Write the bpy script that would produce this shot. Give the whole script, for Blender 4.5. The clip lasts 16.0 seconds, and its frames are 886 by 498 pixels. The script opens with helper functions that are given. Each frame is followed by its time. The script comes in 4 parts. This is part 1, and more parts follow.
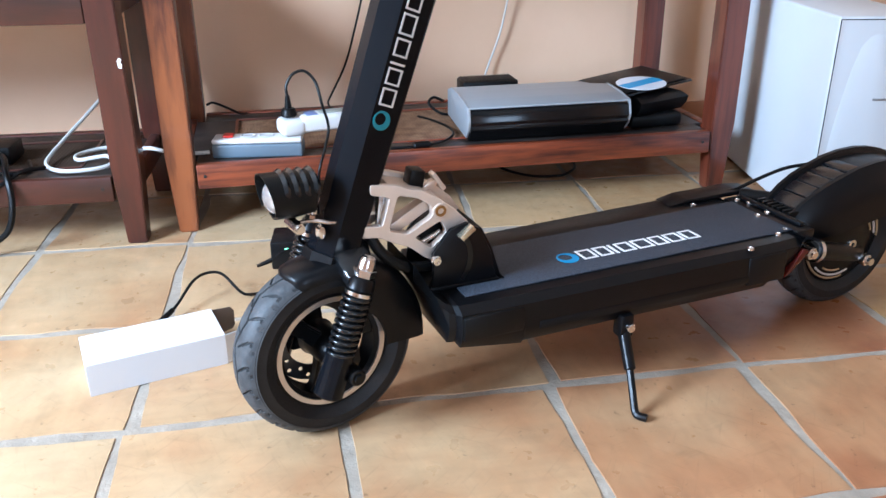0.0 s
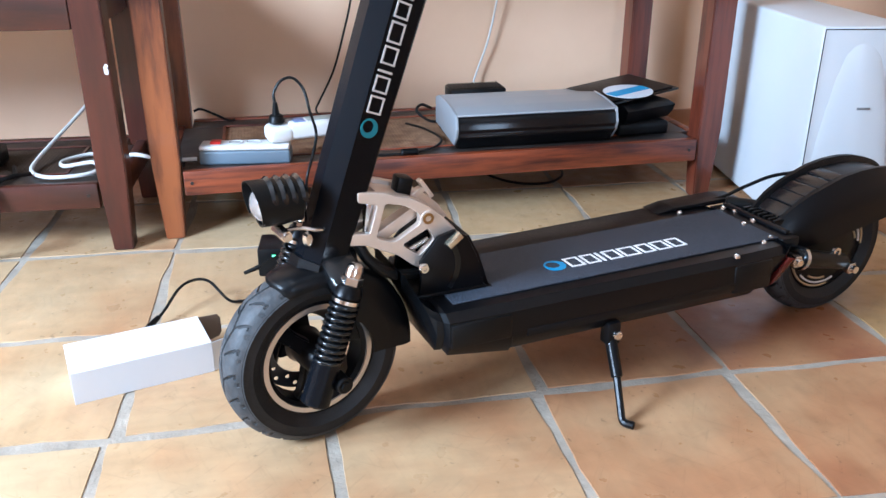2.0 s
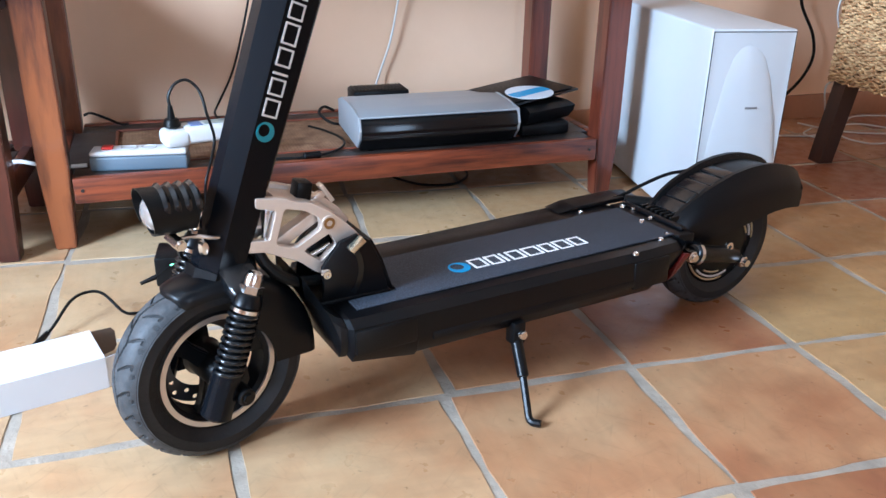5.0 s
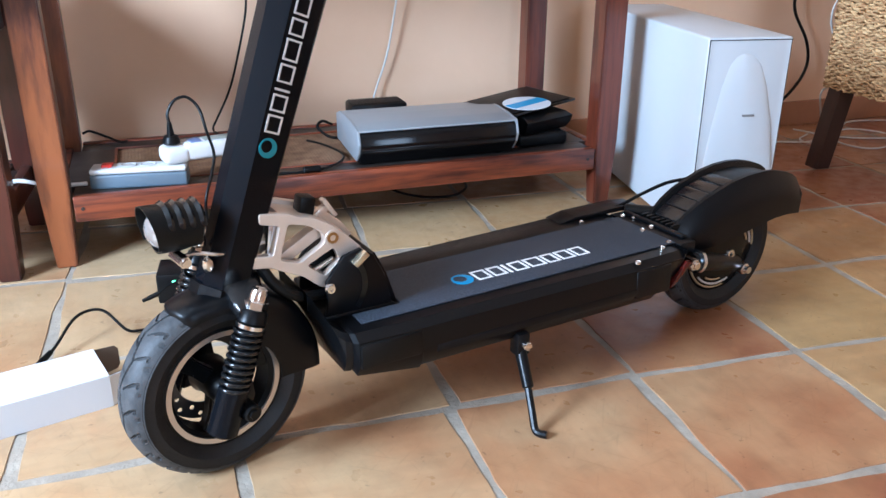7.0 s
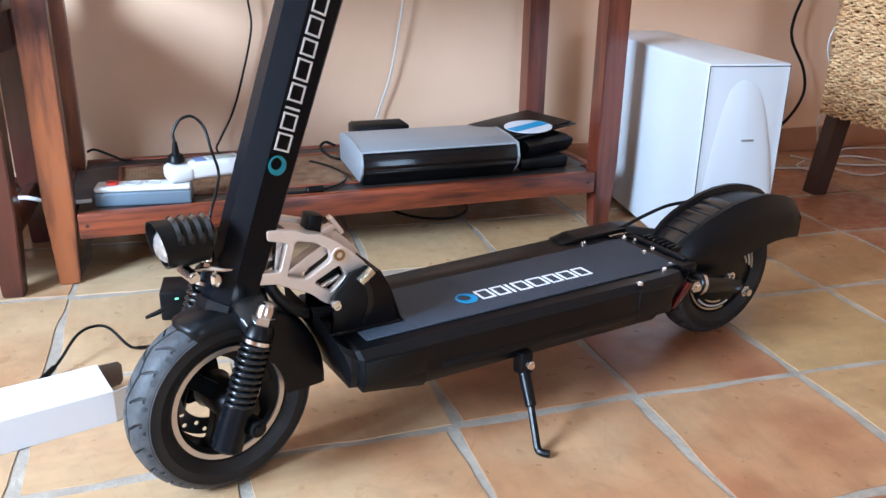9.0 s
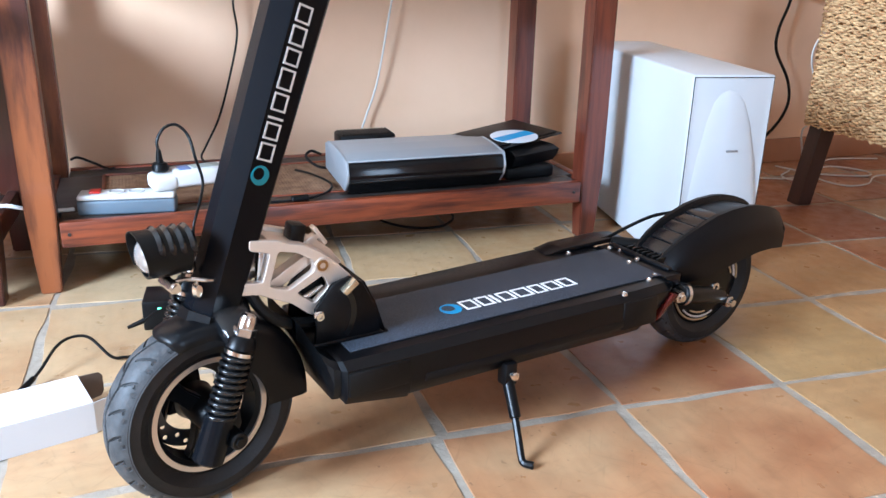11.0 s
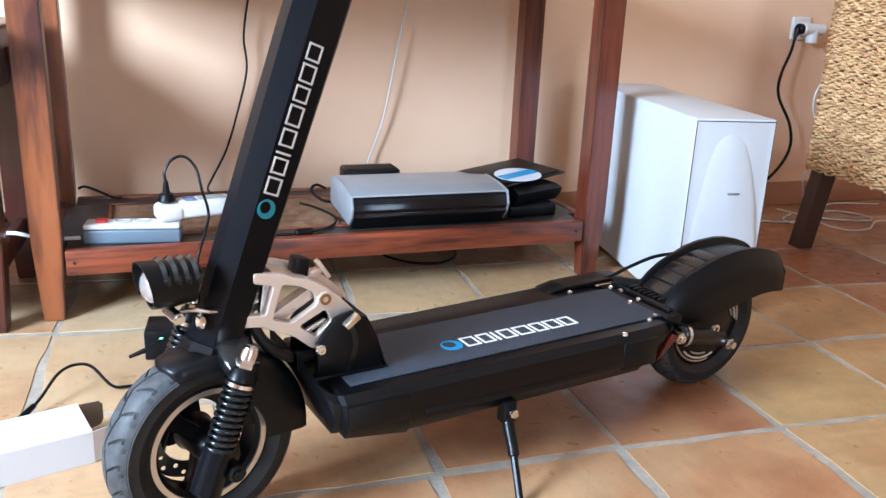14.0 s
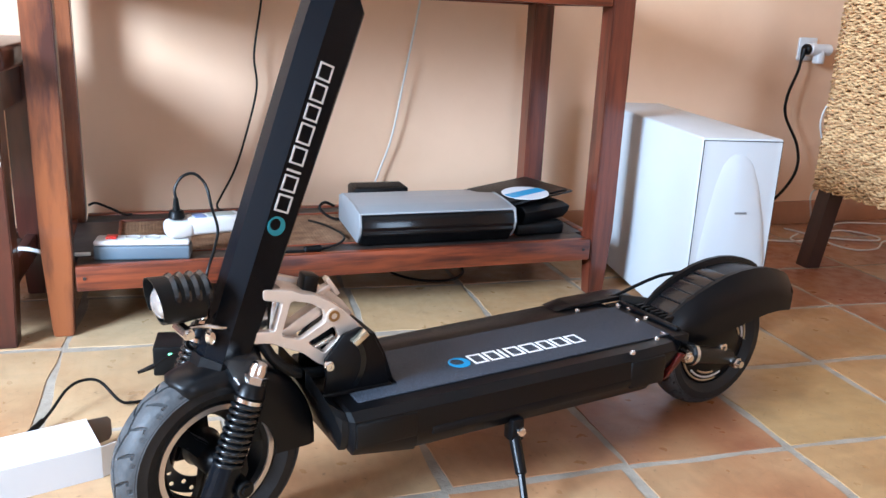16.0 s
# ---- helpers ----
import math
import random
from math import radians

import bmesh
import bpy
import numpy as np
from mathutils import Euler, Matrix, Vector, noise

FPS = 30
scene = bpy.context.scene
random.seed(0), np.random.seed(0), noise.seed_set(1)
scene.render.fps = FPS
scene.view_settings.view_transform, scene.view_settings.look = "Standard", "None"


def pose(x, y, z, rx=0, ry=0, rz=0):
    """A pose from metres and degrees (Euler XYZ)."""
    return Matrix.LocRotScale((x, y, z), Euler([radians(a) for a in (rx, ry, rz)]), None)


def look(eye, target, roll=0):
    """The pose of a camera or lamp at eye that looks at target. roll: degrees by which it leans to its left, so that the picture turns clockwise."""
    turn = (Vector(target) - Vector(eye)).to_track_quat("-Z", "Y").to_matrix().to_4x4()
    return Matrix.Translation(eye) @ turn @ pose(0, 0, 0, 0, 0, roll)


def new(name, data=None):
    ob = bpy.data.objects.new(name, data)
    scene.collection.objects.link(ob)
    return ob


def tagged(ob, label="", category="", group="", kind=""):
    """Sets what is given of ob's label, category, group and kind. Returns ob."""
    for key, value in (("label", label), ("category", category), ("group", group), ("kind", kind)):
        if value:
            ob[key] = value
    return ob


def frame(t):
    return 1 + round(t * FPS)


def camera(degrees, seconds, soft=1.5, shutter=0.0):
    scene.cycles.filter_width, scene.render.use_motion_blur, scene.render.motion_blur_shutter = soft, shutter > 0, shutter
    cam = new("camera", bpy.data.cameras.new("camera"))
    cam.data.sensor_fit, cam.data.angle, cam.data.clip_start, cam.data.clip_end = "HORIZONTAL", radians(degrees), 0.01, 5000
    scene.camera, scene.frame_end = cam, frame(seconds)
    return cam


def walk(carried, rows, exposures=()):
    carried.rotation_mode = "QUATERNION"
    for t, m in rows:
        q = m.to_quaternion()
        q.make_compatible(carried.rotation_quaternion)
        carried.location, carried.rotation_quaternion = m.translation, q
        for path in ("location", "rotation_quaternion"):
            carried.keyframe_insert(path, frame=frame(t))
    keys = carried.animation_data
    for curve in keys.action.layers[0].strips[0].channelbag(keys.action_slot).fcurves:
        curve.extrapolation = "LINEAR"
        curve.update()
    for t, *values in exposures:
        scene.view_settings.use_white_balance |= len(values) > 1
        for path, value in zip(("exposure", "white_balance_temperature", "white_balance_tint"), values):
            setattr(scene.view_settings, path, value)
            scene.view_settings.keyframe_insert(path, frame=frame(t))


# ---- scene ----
cam = camera(56.27, 16.0)
# seconds, eye, pitch, roll, yaw
ROWS = [
    (0, -0.0183, -0.0210, 0.6739, -23.35, 0.40, -8.34),
    (0.5, -0.0184, -0.0214, 0.6732, -23.30, 0.19, -8.55),
    (1, -0.0186, -0.0205, 0.6743, -23.19, 0.07, -8.78),
    (1.5, -0.0185, -0.0203, 0.6735, -23.03, -0.00, -8.96),
    (2, -0.0176, -0.0207, 0.6752, -22.90, 0.00, -9.07),
    (2.5, -0.0177, -0.0207, 0.6752, -22.65, -0.06, -9.24),
    (3, -0.0087, -0.0100, 0.6717, -22.41, -0.26, -9.87),
    (3.5, -0.0003, 0.0002, 0.6673, -22.48, -1.43, -13.55),
    (4, -0.0007, -0.0044, 0.6687, -22.74, -1.46, -14.84),
    (6.5, -0.0127, -0.0139, 0.6791, -22.38, -0.47, -15.64),
    (7, -0.0134, -0.0107, 0.6765, -21.99, -0.22, -15.86),
    (7.5, -0.0135, -0.0108, 0.6785, -21.52, -0.08, -15.94),
    (8, -0.0212, -0.0147, 0.6735, -21.25, -0.15, -15.99),
    (8.5, -0.0215, -0.0127, 0.6710, -20.73, -0.52, -16.19),
    (9, -0.0291, -0.0193, 0.6732, -20.32, -0.85, -15.93),
    (11.5, -0.0222, -0.0155, 0.6749, -19.33, -1.32, -16.82),
    (12, -0.0249, -0.0205, 0.6749, -18.57, -1.45, -16.64),
    (12.5, -0.0255, -0.0214, 0.6753, -18.07, -1.72, -16.35),
    (13, -0.0227, -0.0195, 0.6768, -17.60, -2.04, -16.22),
    (13.5, -0.0243, -0.0194, 0.6753, -17.49, -2.17, -16.18),
    (14, -0.0264, -0.0240, 0.6798, -17.33, -2.37, -16.16),
    (14.5, -0.0277, -0.0282, 0.6855, -17.14, -2.40, -16.14),
    (15, -0.0290, -0.0292, 0.6857, -16.83, -2.47, -16.08),
    (15.5, -0.0272, -0.0303, 0.6853, -16.49, -2.40, -15.82),
    (16, -0.0302, -0.0298, 0.6811, -16.11, -2.50, -15.64),
]
# the picture brightens and warms a little on the way: seconds, stops, kelvin, tint
LIGHTING = [(0.0, 0.72, 4930, 6), (3.0, 0.74, 4900, 6), (7.0, 0.68, 4880, 6), (9.0, 0.77, 4910, 6), (12.0, 0.90, 5020, 6), (16.0, 0.92, 5050, 6)]
walk(cam, [(t, pose(x, y, z, 90 + pitch, roll, yaw)) for t, x, y, z, pitch, roll, yaw in ROWS], LIGHTING)

UNIT = 0.9  # metres in one unit of the plan below


# ---- light ----
world = bpy.data.worlds.new("world")
scene.world = world
world.use_nodes = True
wn = world.node_tree.nodes
sky = wn.new("ShaderNodeTexSky")
sky.sky_type = "NISHITA"
sky.sun_disc = False
sky.sun_elevation, sky.sun_rotation = radians(40), radians(250)
wn["Background"].inputs["Strength"].default_value = 0.12
world.node_tree.links.new(sky.outputs["Color"], wn["Background"].inputs["Color"])


def area_light(name, at, aim, w, h, power, colour):
    lamp = bpy.data.lights.new(name, "AREA")
    lamp.shape, lamp.size, lamp.size_y, lamp.energy, lamp.color = "RECTANGLE", w * UNIT, h * UNIT, power, colour
    ob = new(name, lamp)
    ob.matrix_world = look(Vector(at) * UNIT, Vector(aim) * UNIT)
    return ob


# daylight of the unseen west window, placed from the shadows it casts
area_light("unseen_area_light", (-2.42, 0.05, 1.60), (0.0, 1.3, 0.4), 1.0, 0.95, 122, (0.90, 0.96, 1.0))
# fill lamp added behind the camera to lift the shadows; no window known there
area_light("unseen_area_light", (0.9, -4.52, 1.45), (0.9, 1.0, 0.9), 1.3, 1.3, 28, (0.95, 0.98, 1.0))


# ---- materials ----
def material(name, colour, rough=0.5, metal=0.0, scale=(8, 8, 8), colour2=None, bump=0.0, bump_scale=60.0, rough_vary=0.0, coat=0.0, rand=0.0, detail=6.0, contrast=(0.3, 0.7), specular=0.5):
    """A principled material with noise in its colour at two scales, fine relief, and a shift by object."""
    m = bpy.data.materials.new(name)
    m.use_nodes = True
    nt, n = m.node_tree, m.node_tree.nodes
    p = n["Principled BSDF"]
    p.inputs["Roughness"].default_value, p.inputs["Metallic"].default_value = rough, metal
    p.inputs["Coat Weight"].default_value = coat
    p.inputs["Specular IOR Level"].default_value = specular
    base = (*colour, 1.0)
    p.inputs["Base Color"].default_value = base
    tex = n.new("ShaderNodeTexCoord")
    info = n.new("ShaderNodeObjectInfo")
    shift = n.new("ShaderNodeVectorMath")
    shift.operation = "MULTIPLY_ADD"
    nt.links.new(info.outputs["Random"], shift.inputs[0])
    shift.inputs[1].default_value = (7.3, 5.1, 3.7)
    nt.links.new(tex.outputs["Object"], shift.inputs[2])
    coord = shift.outputs[0]
    if colour2 is not None:
        mp = n.new("ShaderNodeMapping")
        mp.inputs["Scale"].default_value = scale
        nt.links.new(coord, mp.inputs["Vector"])
        big = n.new("ShaderNodeTexNoise")
        big.inputs["Scale"].default_value, big.inputs["Detail"].default_value = 1.0, detail
        big.inputs["Roughness"].default_value = 0.6
        nt.links.new(mp.outputs[0], big.inputs["Vector"])
        ramp = n.new("ShaderNodeMapRange")
        ramp.inputs[1].default_value, ramp.inputs[2].default_value = contrast
        nt.links.new(big.outputs["Fac"], ramp.inputs[0])
        mix = n.new("ShaderNodeMix")
        mix.data_type = "RGBA"
        nt.links.new(ramp.outputs[0], mix.inputs["Factor"])
        mix.inputs["A"].default_value, mix.inputs["B"].default_value = base, (*colour2, 1.0)
        out = mix.outputs["Result"]
        if rand:
            hsv = n.new("ShaderNodeHueSaturation")
            r1 = n.new("ShaderNodeMapRange")
            r1.inputs[3].default_value, r1.inputs[4].default_value = 1 - rand, 1 + rand
            nt.links.new(info.outputs["Random"], r1.inputs[0])
            nt.links.new(r1.outputs[0], hsv.inputs["Value"])
            nt.links.new(out, hsv.inputs["Color"])
            out = hsv.outputs["Color"]
        nt.links.new(out, p.inputs["Base Color"])
    fine = n.new("ShaderNodeTexNoise")
    fine.inputs["Scale"].default_value, fine.inputs["Detail"].default_value = bump_scale, 5.0
    nt.links.new(coord, fine.inputs["Vector"])
    if bump:
        b = n.new("ShaderNodeBump")
        b.inputs["Strength"].default_value, b.inputs["Distance"].default_value = min(1.0, bump), 0.002
        nt.links.new(fine.outputs["Fac"], b.inputs["Height"])
        nt.links.new(b.outputs[0], p.inputs["Normal"])
    if rough_vary:
        rr = n.new("ShaderNodeMapRange")
        rr.inputs[1].default_value, rr.inputs[2].default_value = 0.3, 0.7
        rr.inputs[3].default_value, rr.inputs[4].default_value = rough - rough_vary, rough + rough_vary
        nt.links.new(fine.outputs["Fac"], rr.inputs[0])
        nt.links.new(rr.outputs[0], p.inputs["Roughness"])
    return m


def tile_material():
    """Waxed hand-made terracotta: each tile its own tone between straw, orange and red, clouded and scratched."""
    m = material("terracotta", (0.55, 0.3, 0.13), 0.40, bump=0.4, bump_scale=28, rough_vary=0.14, specular=0.5)
    nt, n = m.node_tree, m.node_tree.nodes
    p = n["Principled BSDF"]
    info = [x for x in n if x.type == "OBJECT_INFO"][0]
    coord = [x for x in n if x.type == "VECT_MATH"][0].outputs[0]
    tone = n.new("ShaderNodeValToRGB")
    e = tone.color_ramp.elements
    e[0].position, e[0].color = 0.0, (0.50, 0.365, 0.210, 1)
    e[1].position, e[1].color = 1.0, (0.23, 0.080, 0.038, 1)
    for pos, c in ((0.3, (0.455, 0.300, 0.158, 1)), (0.55, (0.395, 0.212, 0.100, 1)), (0.8, (0.315, 0.140, 0.062, 1))):
        k = e.new(pos)
        k.color = c
    cloud = n.new("ShaderNodeTexNoise")
    cloud.inputs["Scale"].default_value, cloud.inputs["Detail"].default_value = 5.0, 4.0
    nt.links.new(coord, cloud.inputs["Vector"])
    add = n.new("ShaderNodeMath")
    add.operation = "MULTIPLY_ADD"
    nt.links.new(cloud.outputs["Fac"], add.inputs[0])
    add.inputs[1].default_value = 1.15
    sub = n.new("ShaderNodeMath")
    sub.operation = "ADD"
    sub.inputs[1].default_value = -0.56
    split = n.new("ShaderNodeSeparateColor")
    nt.links.new(info.outputs["Color"], split.inputs[0])
    nt.links.new(split.outputs[0], sub.inputs[0])
    ochre = n.new("ShaderNodeMix")
    ochre.data_type = "RGBA"
    ochre.inputs["B"].default_value = (0.36, 0.215, 0.075, 1)
    nt.links.new(split.outputs[1], ochre.inputs["Factor"])
    nt.links.new(tone.outputs[0], ochre.inputs["A"])
    nt.links.new(sub.outputs[0], add.inputs[2])
    nt.links.new(add.outputs[0], tone.inputs["Fac"])
    mp = n.new("ShaderNodeMapping")
    mp.inputs["Scale"].default_value = (70, 9, 1)
    mp.inputs["Rotation"].default_value = (0, 0, 0.6)
    nt.links.new(coord, mp.inputs["Vector"])
    streak = n.new("ShaderNodeTexNoise")
    streak.inputs["Scale"].default_value, streak.inputs["Detail"].default_value = 1.0, 3.0
    nt.links.new(mp.outputs[0], streak.inputs["Vector"])
    r = n.new("ShaderNodeMapRange")
    r.inputs[1].default_value, r.inputs[2].default_value, r.inputs[3].default_value, r.inputs[4].default_value = 0.3, 0.75, 0.93, 1.04
    nt.links.new(streak.outputs["Fac"], r.inputs[0])
    hsv = n.new("ShaderNodeHueSaturation")
    nt.links.new(ochre.outputs["Result"], hsv.inputs["Color"])
    # fine scratches and small dark pits
    worn = r.outputs[0]
    for scale, turn, lo, hi, dark in (((230, 16, 20), 0.8, 0.60, 0.74, 0.90), ((200, 12, 20), -0.55, 0.62, 0.75, 0.90), ((170, 22, 20), 1.9, 0.60, 0.72, 0.93), ((75, 75, 75), 0.0, 0.68, 0.75, 0.62), ((22, 22, 22), 0.3, 0.52, 0.78, 0.86), ((9, 9, 9), 1.0, 0.45, 0.70, 1.12)):
        mq = n.new("ShaderNodeMapping")
        mq.vector_type = "TEXTURE"
        mq.inputs["Scale"].default_value, mq.inputs["Rotation"].default_value = [1 / v for v in scale], (0, 0, turn)
        nt.links.new(coord, mq.inputs["Vector"])
        nz = n.new("ShaderNodeTexNoise")
        nz.inputs["Scale"].default_value, nz.inputs["Detail"].default_value = 1.0, 3.0
        nt.links.new(mq.outputs[0], nz.inputs["Vector"])
        mr = n.new("ShaderNodeMapRange")
        mr.inputs[1].default_value, mr.inputs[2].default_value, mr.inputs[3].default_value, mr.inputs[4].default_value = lo, hi, 1.0, dark
        nt.links.new(nz.outputs["Fac"], mr.inputs[0])
        mul = n.new("ShaderNodeMath")
        mul.operation = "MULTIPLY"
        nt.links.new(worn, mul.inputs[0])
        nt.links.new(mr.outputs[0], mul.inputs[1])
        worn = mul.outputs[0]
    nt.links.new(worn, hsv.inputs["Value"])
    nt.links.new(hsv.outputs[0], p.inputs["Base Color"])
    return m


TILE = tile_material()
GROUT = material("grout", (0.40, 0.345, 0.275), 0.9, colour2=(0.27, 0.23, 0.18), scale=(22, 22, 22), bump=0.8, bump_scale=140)
PLASTER = material("peach_plaster", (0.84, 0.58, 0.385), 0.85, colour2=(0.78, 0.525, 0.335), scale=(3, 3, 3), bump=0.25, bump_scale=45)
CEILING = material("white_plaster", (0.8, 0.78, 0.74), 0.9, colour2=(0.74, 0.72, 0.68), scale=(2, 2, 2))
SKIRT = material("skirting_tile", (0.42, 0.2, 0.1), 0.5, colour2=(0.33, 0.15, 0.075), scale=(6, 6, 6), bump=0.3)
WOOD_X = material("red_brown_wood", (0.225, 0.050, 0.016), 0.36, colour2=(0.045, 0.010, 0.006), scale=(3.5, 60, 42), bump=0.15, bump_scale=90, coat=0.1, contrast=(0.40, 0.62))
WOOD_Z = material("red_brown_wood_upright", (0.27, 0.083, 0.025), 0.36, colour2=(0.055, 0.014, 0.008), scale=(17, 17, 2.6), bump=0.15, bump_scale=90, coat=0.25, contrast=(0.40, 0.62))
# same upright wood darkened: shade on the right-hand legs put into the colour
WOOD_ZSHADED = material("shaded_red_wood_upright", (0.135, 0.032, 0.015), 0.30, colour2=(0.04, 0.010, 0.006), scale=(34, 34, 3.0), bump=0.15, bump_scale=90, coat=0.25, contrast=(0.42, 0.68))
DARK_X = material("dark_wood", (0.080, 0.019, 0.010), 0.36, colour2=(0.03, 0.012, 0.008), scale=(4, 40, 26), bump=0.15, bump_scale=90, coat=0.25)
DARK_Z = material("dark_wood_upright", (0.085, 0.019, 0.010), 0.34, colour2=(0.03, 0.010, 0.006), scale=(26, 26, 3), bump=0.15, bump_scale=90, coat=0.25)
BLACKWOOD = material("black_stained_wood", (0.018, 0.014, 0.012), 0.42, colour2=(0.065, 0.054, 0.047), scale=(9, 22, 9), bump=0.3, contrast=(0.5, 0.85))
RATTAN = material("rattan_cane", (0.36, 0.22, 0.12), 0.6, colour2=(0.14, 0.06, 0.03), scale=(30, 30, 30), bump=0.3)
SEAGRASS = material("woven_seagrass", (0.80, 0.56, 0.28), 0.7, colour2=(0.36, 0.175, 0.065), scale=(40, 40, 110), bump=0.5, bump_scale=120, contrast=(0.38, 0.68))
BLACK = material("black_painted_metal", (0.0030, 0.0032, 0.0040), 0.33, specular=0.21, bump=0.06, bump_scale=300, rough_vary=0.05)
ANODISED = material("black_anodised_metal", (0.0032, 0.0040, 0.0058), 0.24, specular=0.15, bump=0.04, bump_scale=400)
PLASTIC = material("black_plastic", (0.0032, 0.0034, 0.0038), 0.38, specular=0.22, bump=0.15, bump_scale=500, rough_vary=0.08)
GLOSS = material("gloss_black_plastic", (0.004, 0.004, 0.0045), 0.14, specular=0.3)
RUBBER = material("tyre_rubber", (0.009, 0.009, 0.010), 0.6, specular=0.3, colour2=(0.020, 0.019, 0.019), scale=(16, 16, 16), bump=0.3, bump_scale=200)
GRIP = material("grip_tape", (0.016, 0.021, 0.033), 0.64, colour2=(0.088, 0.107, 0.148), scale=(420, 420, 420), bump=1.0, bump_scale=700, detail=2, contrast=(0.48, 0.75))
ALU = material("brushed_aluminium", (0.74, 0.65, 0.57), 0.40, 0.55, colour2=(0.66, 0.575, 0.50), scale=(20, 90, 20), rough_vary=0.06)
CHROME = material("bright_steel", (0.72, 0.70, 0.68), 0.18, 1.0)
RIMSILVER = material("rim_silver", (0.62, 0.56, 0.50), 0.35, 0.8)
BRASS = material("brass", (0.30, 0.17, 0.06), 0.35, 0.8)
DECAL = material("silver_decal", (0.62, 0.60, 0.58), 0.4)
WHITEDECAL = material("white_decal", (0.8, 0.8, 0.8), 0.5)
BLUE = material("blue_decal", (0.03, 0.27, 0.55), 0.4)
TEAL = material("teal_decal", (0.03, 0.22, 0.28), 0.4)
RED = material("red_reflector", (0.075, 0.007, 0.005), 0.25)
WHITE = material("white_painted_board", (0.60, 0.63, 0.66), 0.42, colour2=(0.57, 0.60, 0.63), scale=(3, 3, 3))
WHITEP = material("white_plastic", (0.70, 0.70, 0.70), 0.35)
GREYP = material("blue_grey_plastic", (0.13, 0.17, 0.21), 0.4)
SILVERP = material("silver_plastic", (0.36, 0.39, 0.42), 0.34, 0.35, bump=0.05, bump_scale=600)
CARD = material("white_card", (0.68, 0.68, 0.69), 0.45, colour2=(0.65, 0.65, 0.66), scale=(5, 5, 5))
CARDGREY = material("brown_card", (0.27, 0.205, 0.155), 0.8, colour2=(0.22, 0.165, 0.125), scale=(20, 20, 20))
REDSW = material("red_switch", (0.62, 0.03, 0.02), 0.3)
LENS = material("lamp_lens", (0.50, 0.47, 0.45), 0.16, 0.6, colour2=(0.26, 0.245, 0.24), scale=(60, 60, 60))
LCD = material("lcd_grey", (0.30, 0.33, 0.30), 0.3)
CABLEW = material("white_cable", (0.62, 0.61, 0.58), 0.45)
DISCM = material("printed_disc", (0.05, 0.33, 0.62), 0.25)
LED = bpy.data.materials.new("green_led")
LED.use_nodes = True
LED.node_tree.nodes["Principled BSDF"].inputs["Emission Color"].default_value = (0.02, 1.0, 0.25, 1)
LED.node_tree.nodes["Principled BSDF"].inputs["Emission Strength"].default_value = 2.5


# ---- shapes: every builder returns a bmesh in plan units ----
def finish(bm, angle=35):
    bm.transform(Matrix.Scale(UNIT, 4))
    me = bpy.data.meshes.new("mesh")
    bm.to_mesh(me)
    bm.free()
    me.shade_smooth()
    me.set_sharp_from_angle(angle=radians(angle))
    return me


def part(name, bm, mat, parent=None, label="", angle=35):
    me = finish(bm, angle)
    me.materials.append(mat)
    ob = new(name, me)
    ob.parent = parent
    if label:
        ob["label"] = label
    return ob


def thing(name, label, category, at=(0, 0, 0), turn=(0, 0, 0), group="", kind=""):
    ob = new(name)
    ob.empty_display_size = 0.05
    ob.matrix_world = pose(at[0] * UNIT, at[1] * UNIT, at[2] * UNIT, *turn)
    return tagged(ob, label, category, group, kind)


def merge(*bms):
    out = bmesh.new()
    for b in bms:
        me = bpy.data.meshes.new("tmp")
        b.to_mesh(me)
        b.free()
        out.from_mesh(me)
        bpy.data.meshes.remove(me)
    return out


def box(x0, x1, y0, y1, z0, z1, bevel=0.003, seg=2, m=None):
    bm = bmesh.new()
    bmesh.ops.create_cube(bm, size=1.0)
    bmesh.ops.scale(bm, vec=(x1 - x0, y1 - y0, z1 - z0), verts=bm.verts)
    bmesh.ops.translate(bm, vec=((x0 + x1) / 2, (y0 + y1) / 2, (z0 + z1) / 2), verts=bm.verts)
    if bevel:
        bmesh.ops.bevel(bm, geom=list(bm.edges), offset=bevel, segments=seg, affect="EDGES", profile=0.5)
    if m is not None:
        bm.transform(m)
    return bm


def loft(rings, cap=True, closed=False):
    """Skin through rings of equal length."""
    bm = bmesh.new()
    rows = [[bm.verts.new(p) for p in ring] for ring in rings]
    n = len(rows[0])
    for a, b in zip(rows, rows[1:] + ([rows[0]] if closed else [])):
        for i in range(n):
            bm.faces.new((a[i], a[(i + 1) % n], b[(i + 1) % n], b[i]))
    if cap and not closed:
        bm.faces.new(rows[0][::-1])
        bm.faces.new(rows[-1])
    bmesh.ops.recalc_face_normals(bm, faces=bm.faces)
    return bm


def lathe(profile, centre=(0, 0, 0), axis="Y", seg=48, closed=False, m=None):
    """profile: (radius, along axis)."""
    rings = []
    for k in range(seg):
        a = 2 * math.pi * k / seg
        c, s = math.cos(a), math.sin(a)
        if axis == "Y":
            rings.append([(r * c, t, r * s) for r, t in profile])
        elif axis == "Z":
            rings.append([(r * c, r * s, t) for r, t in profile])
        else:
            rings.append([(t, r * c, r * s) for r, t in profile])
    bm = bmesh.new()
    rows = [[bm.verts.new(p) for p in ring] for ring in rings]
    n = len(profile)
    for k in range(seg):
        a, b = rows[k], rows[(k + 1) % seg]
        for i in range(n if closed else n - 1):
            j = (i + 1) % n
            bm.faces.new((a[i], a[j], b[j], b[i]))
    bmesh.ops.remove_doubles(bm, verts=bm.verts, dist=1e-5)
    bmesh.ops.recalc_face_normals(bm, faces=bm.faces)
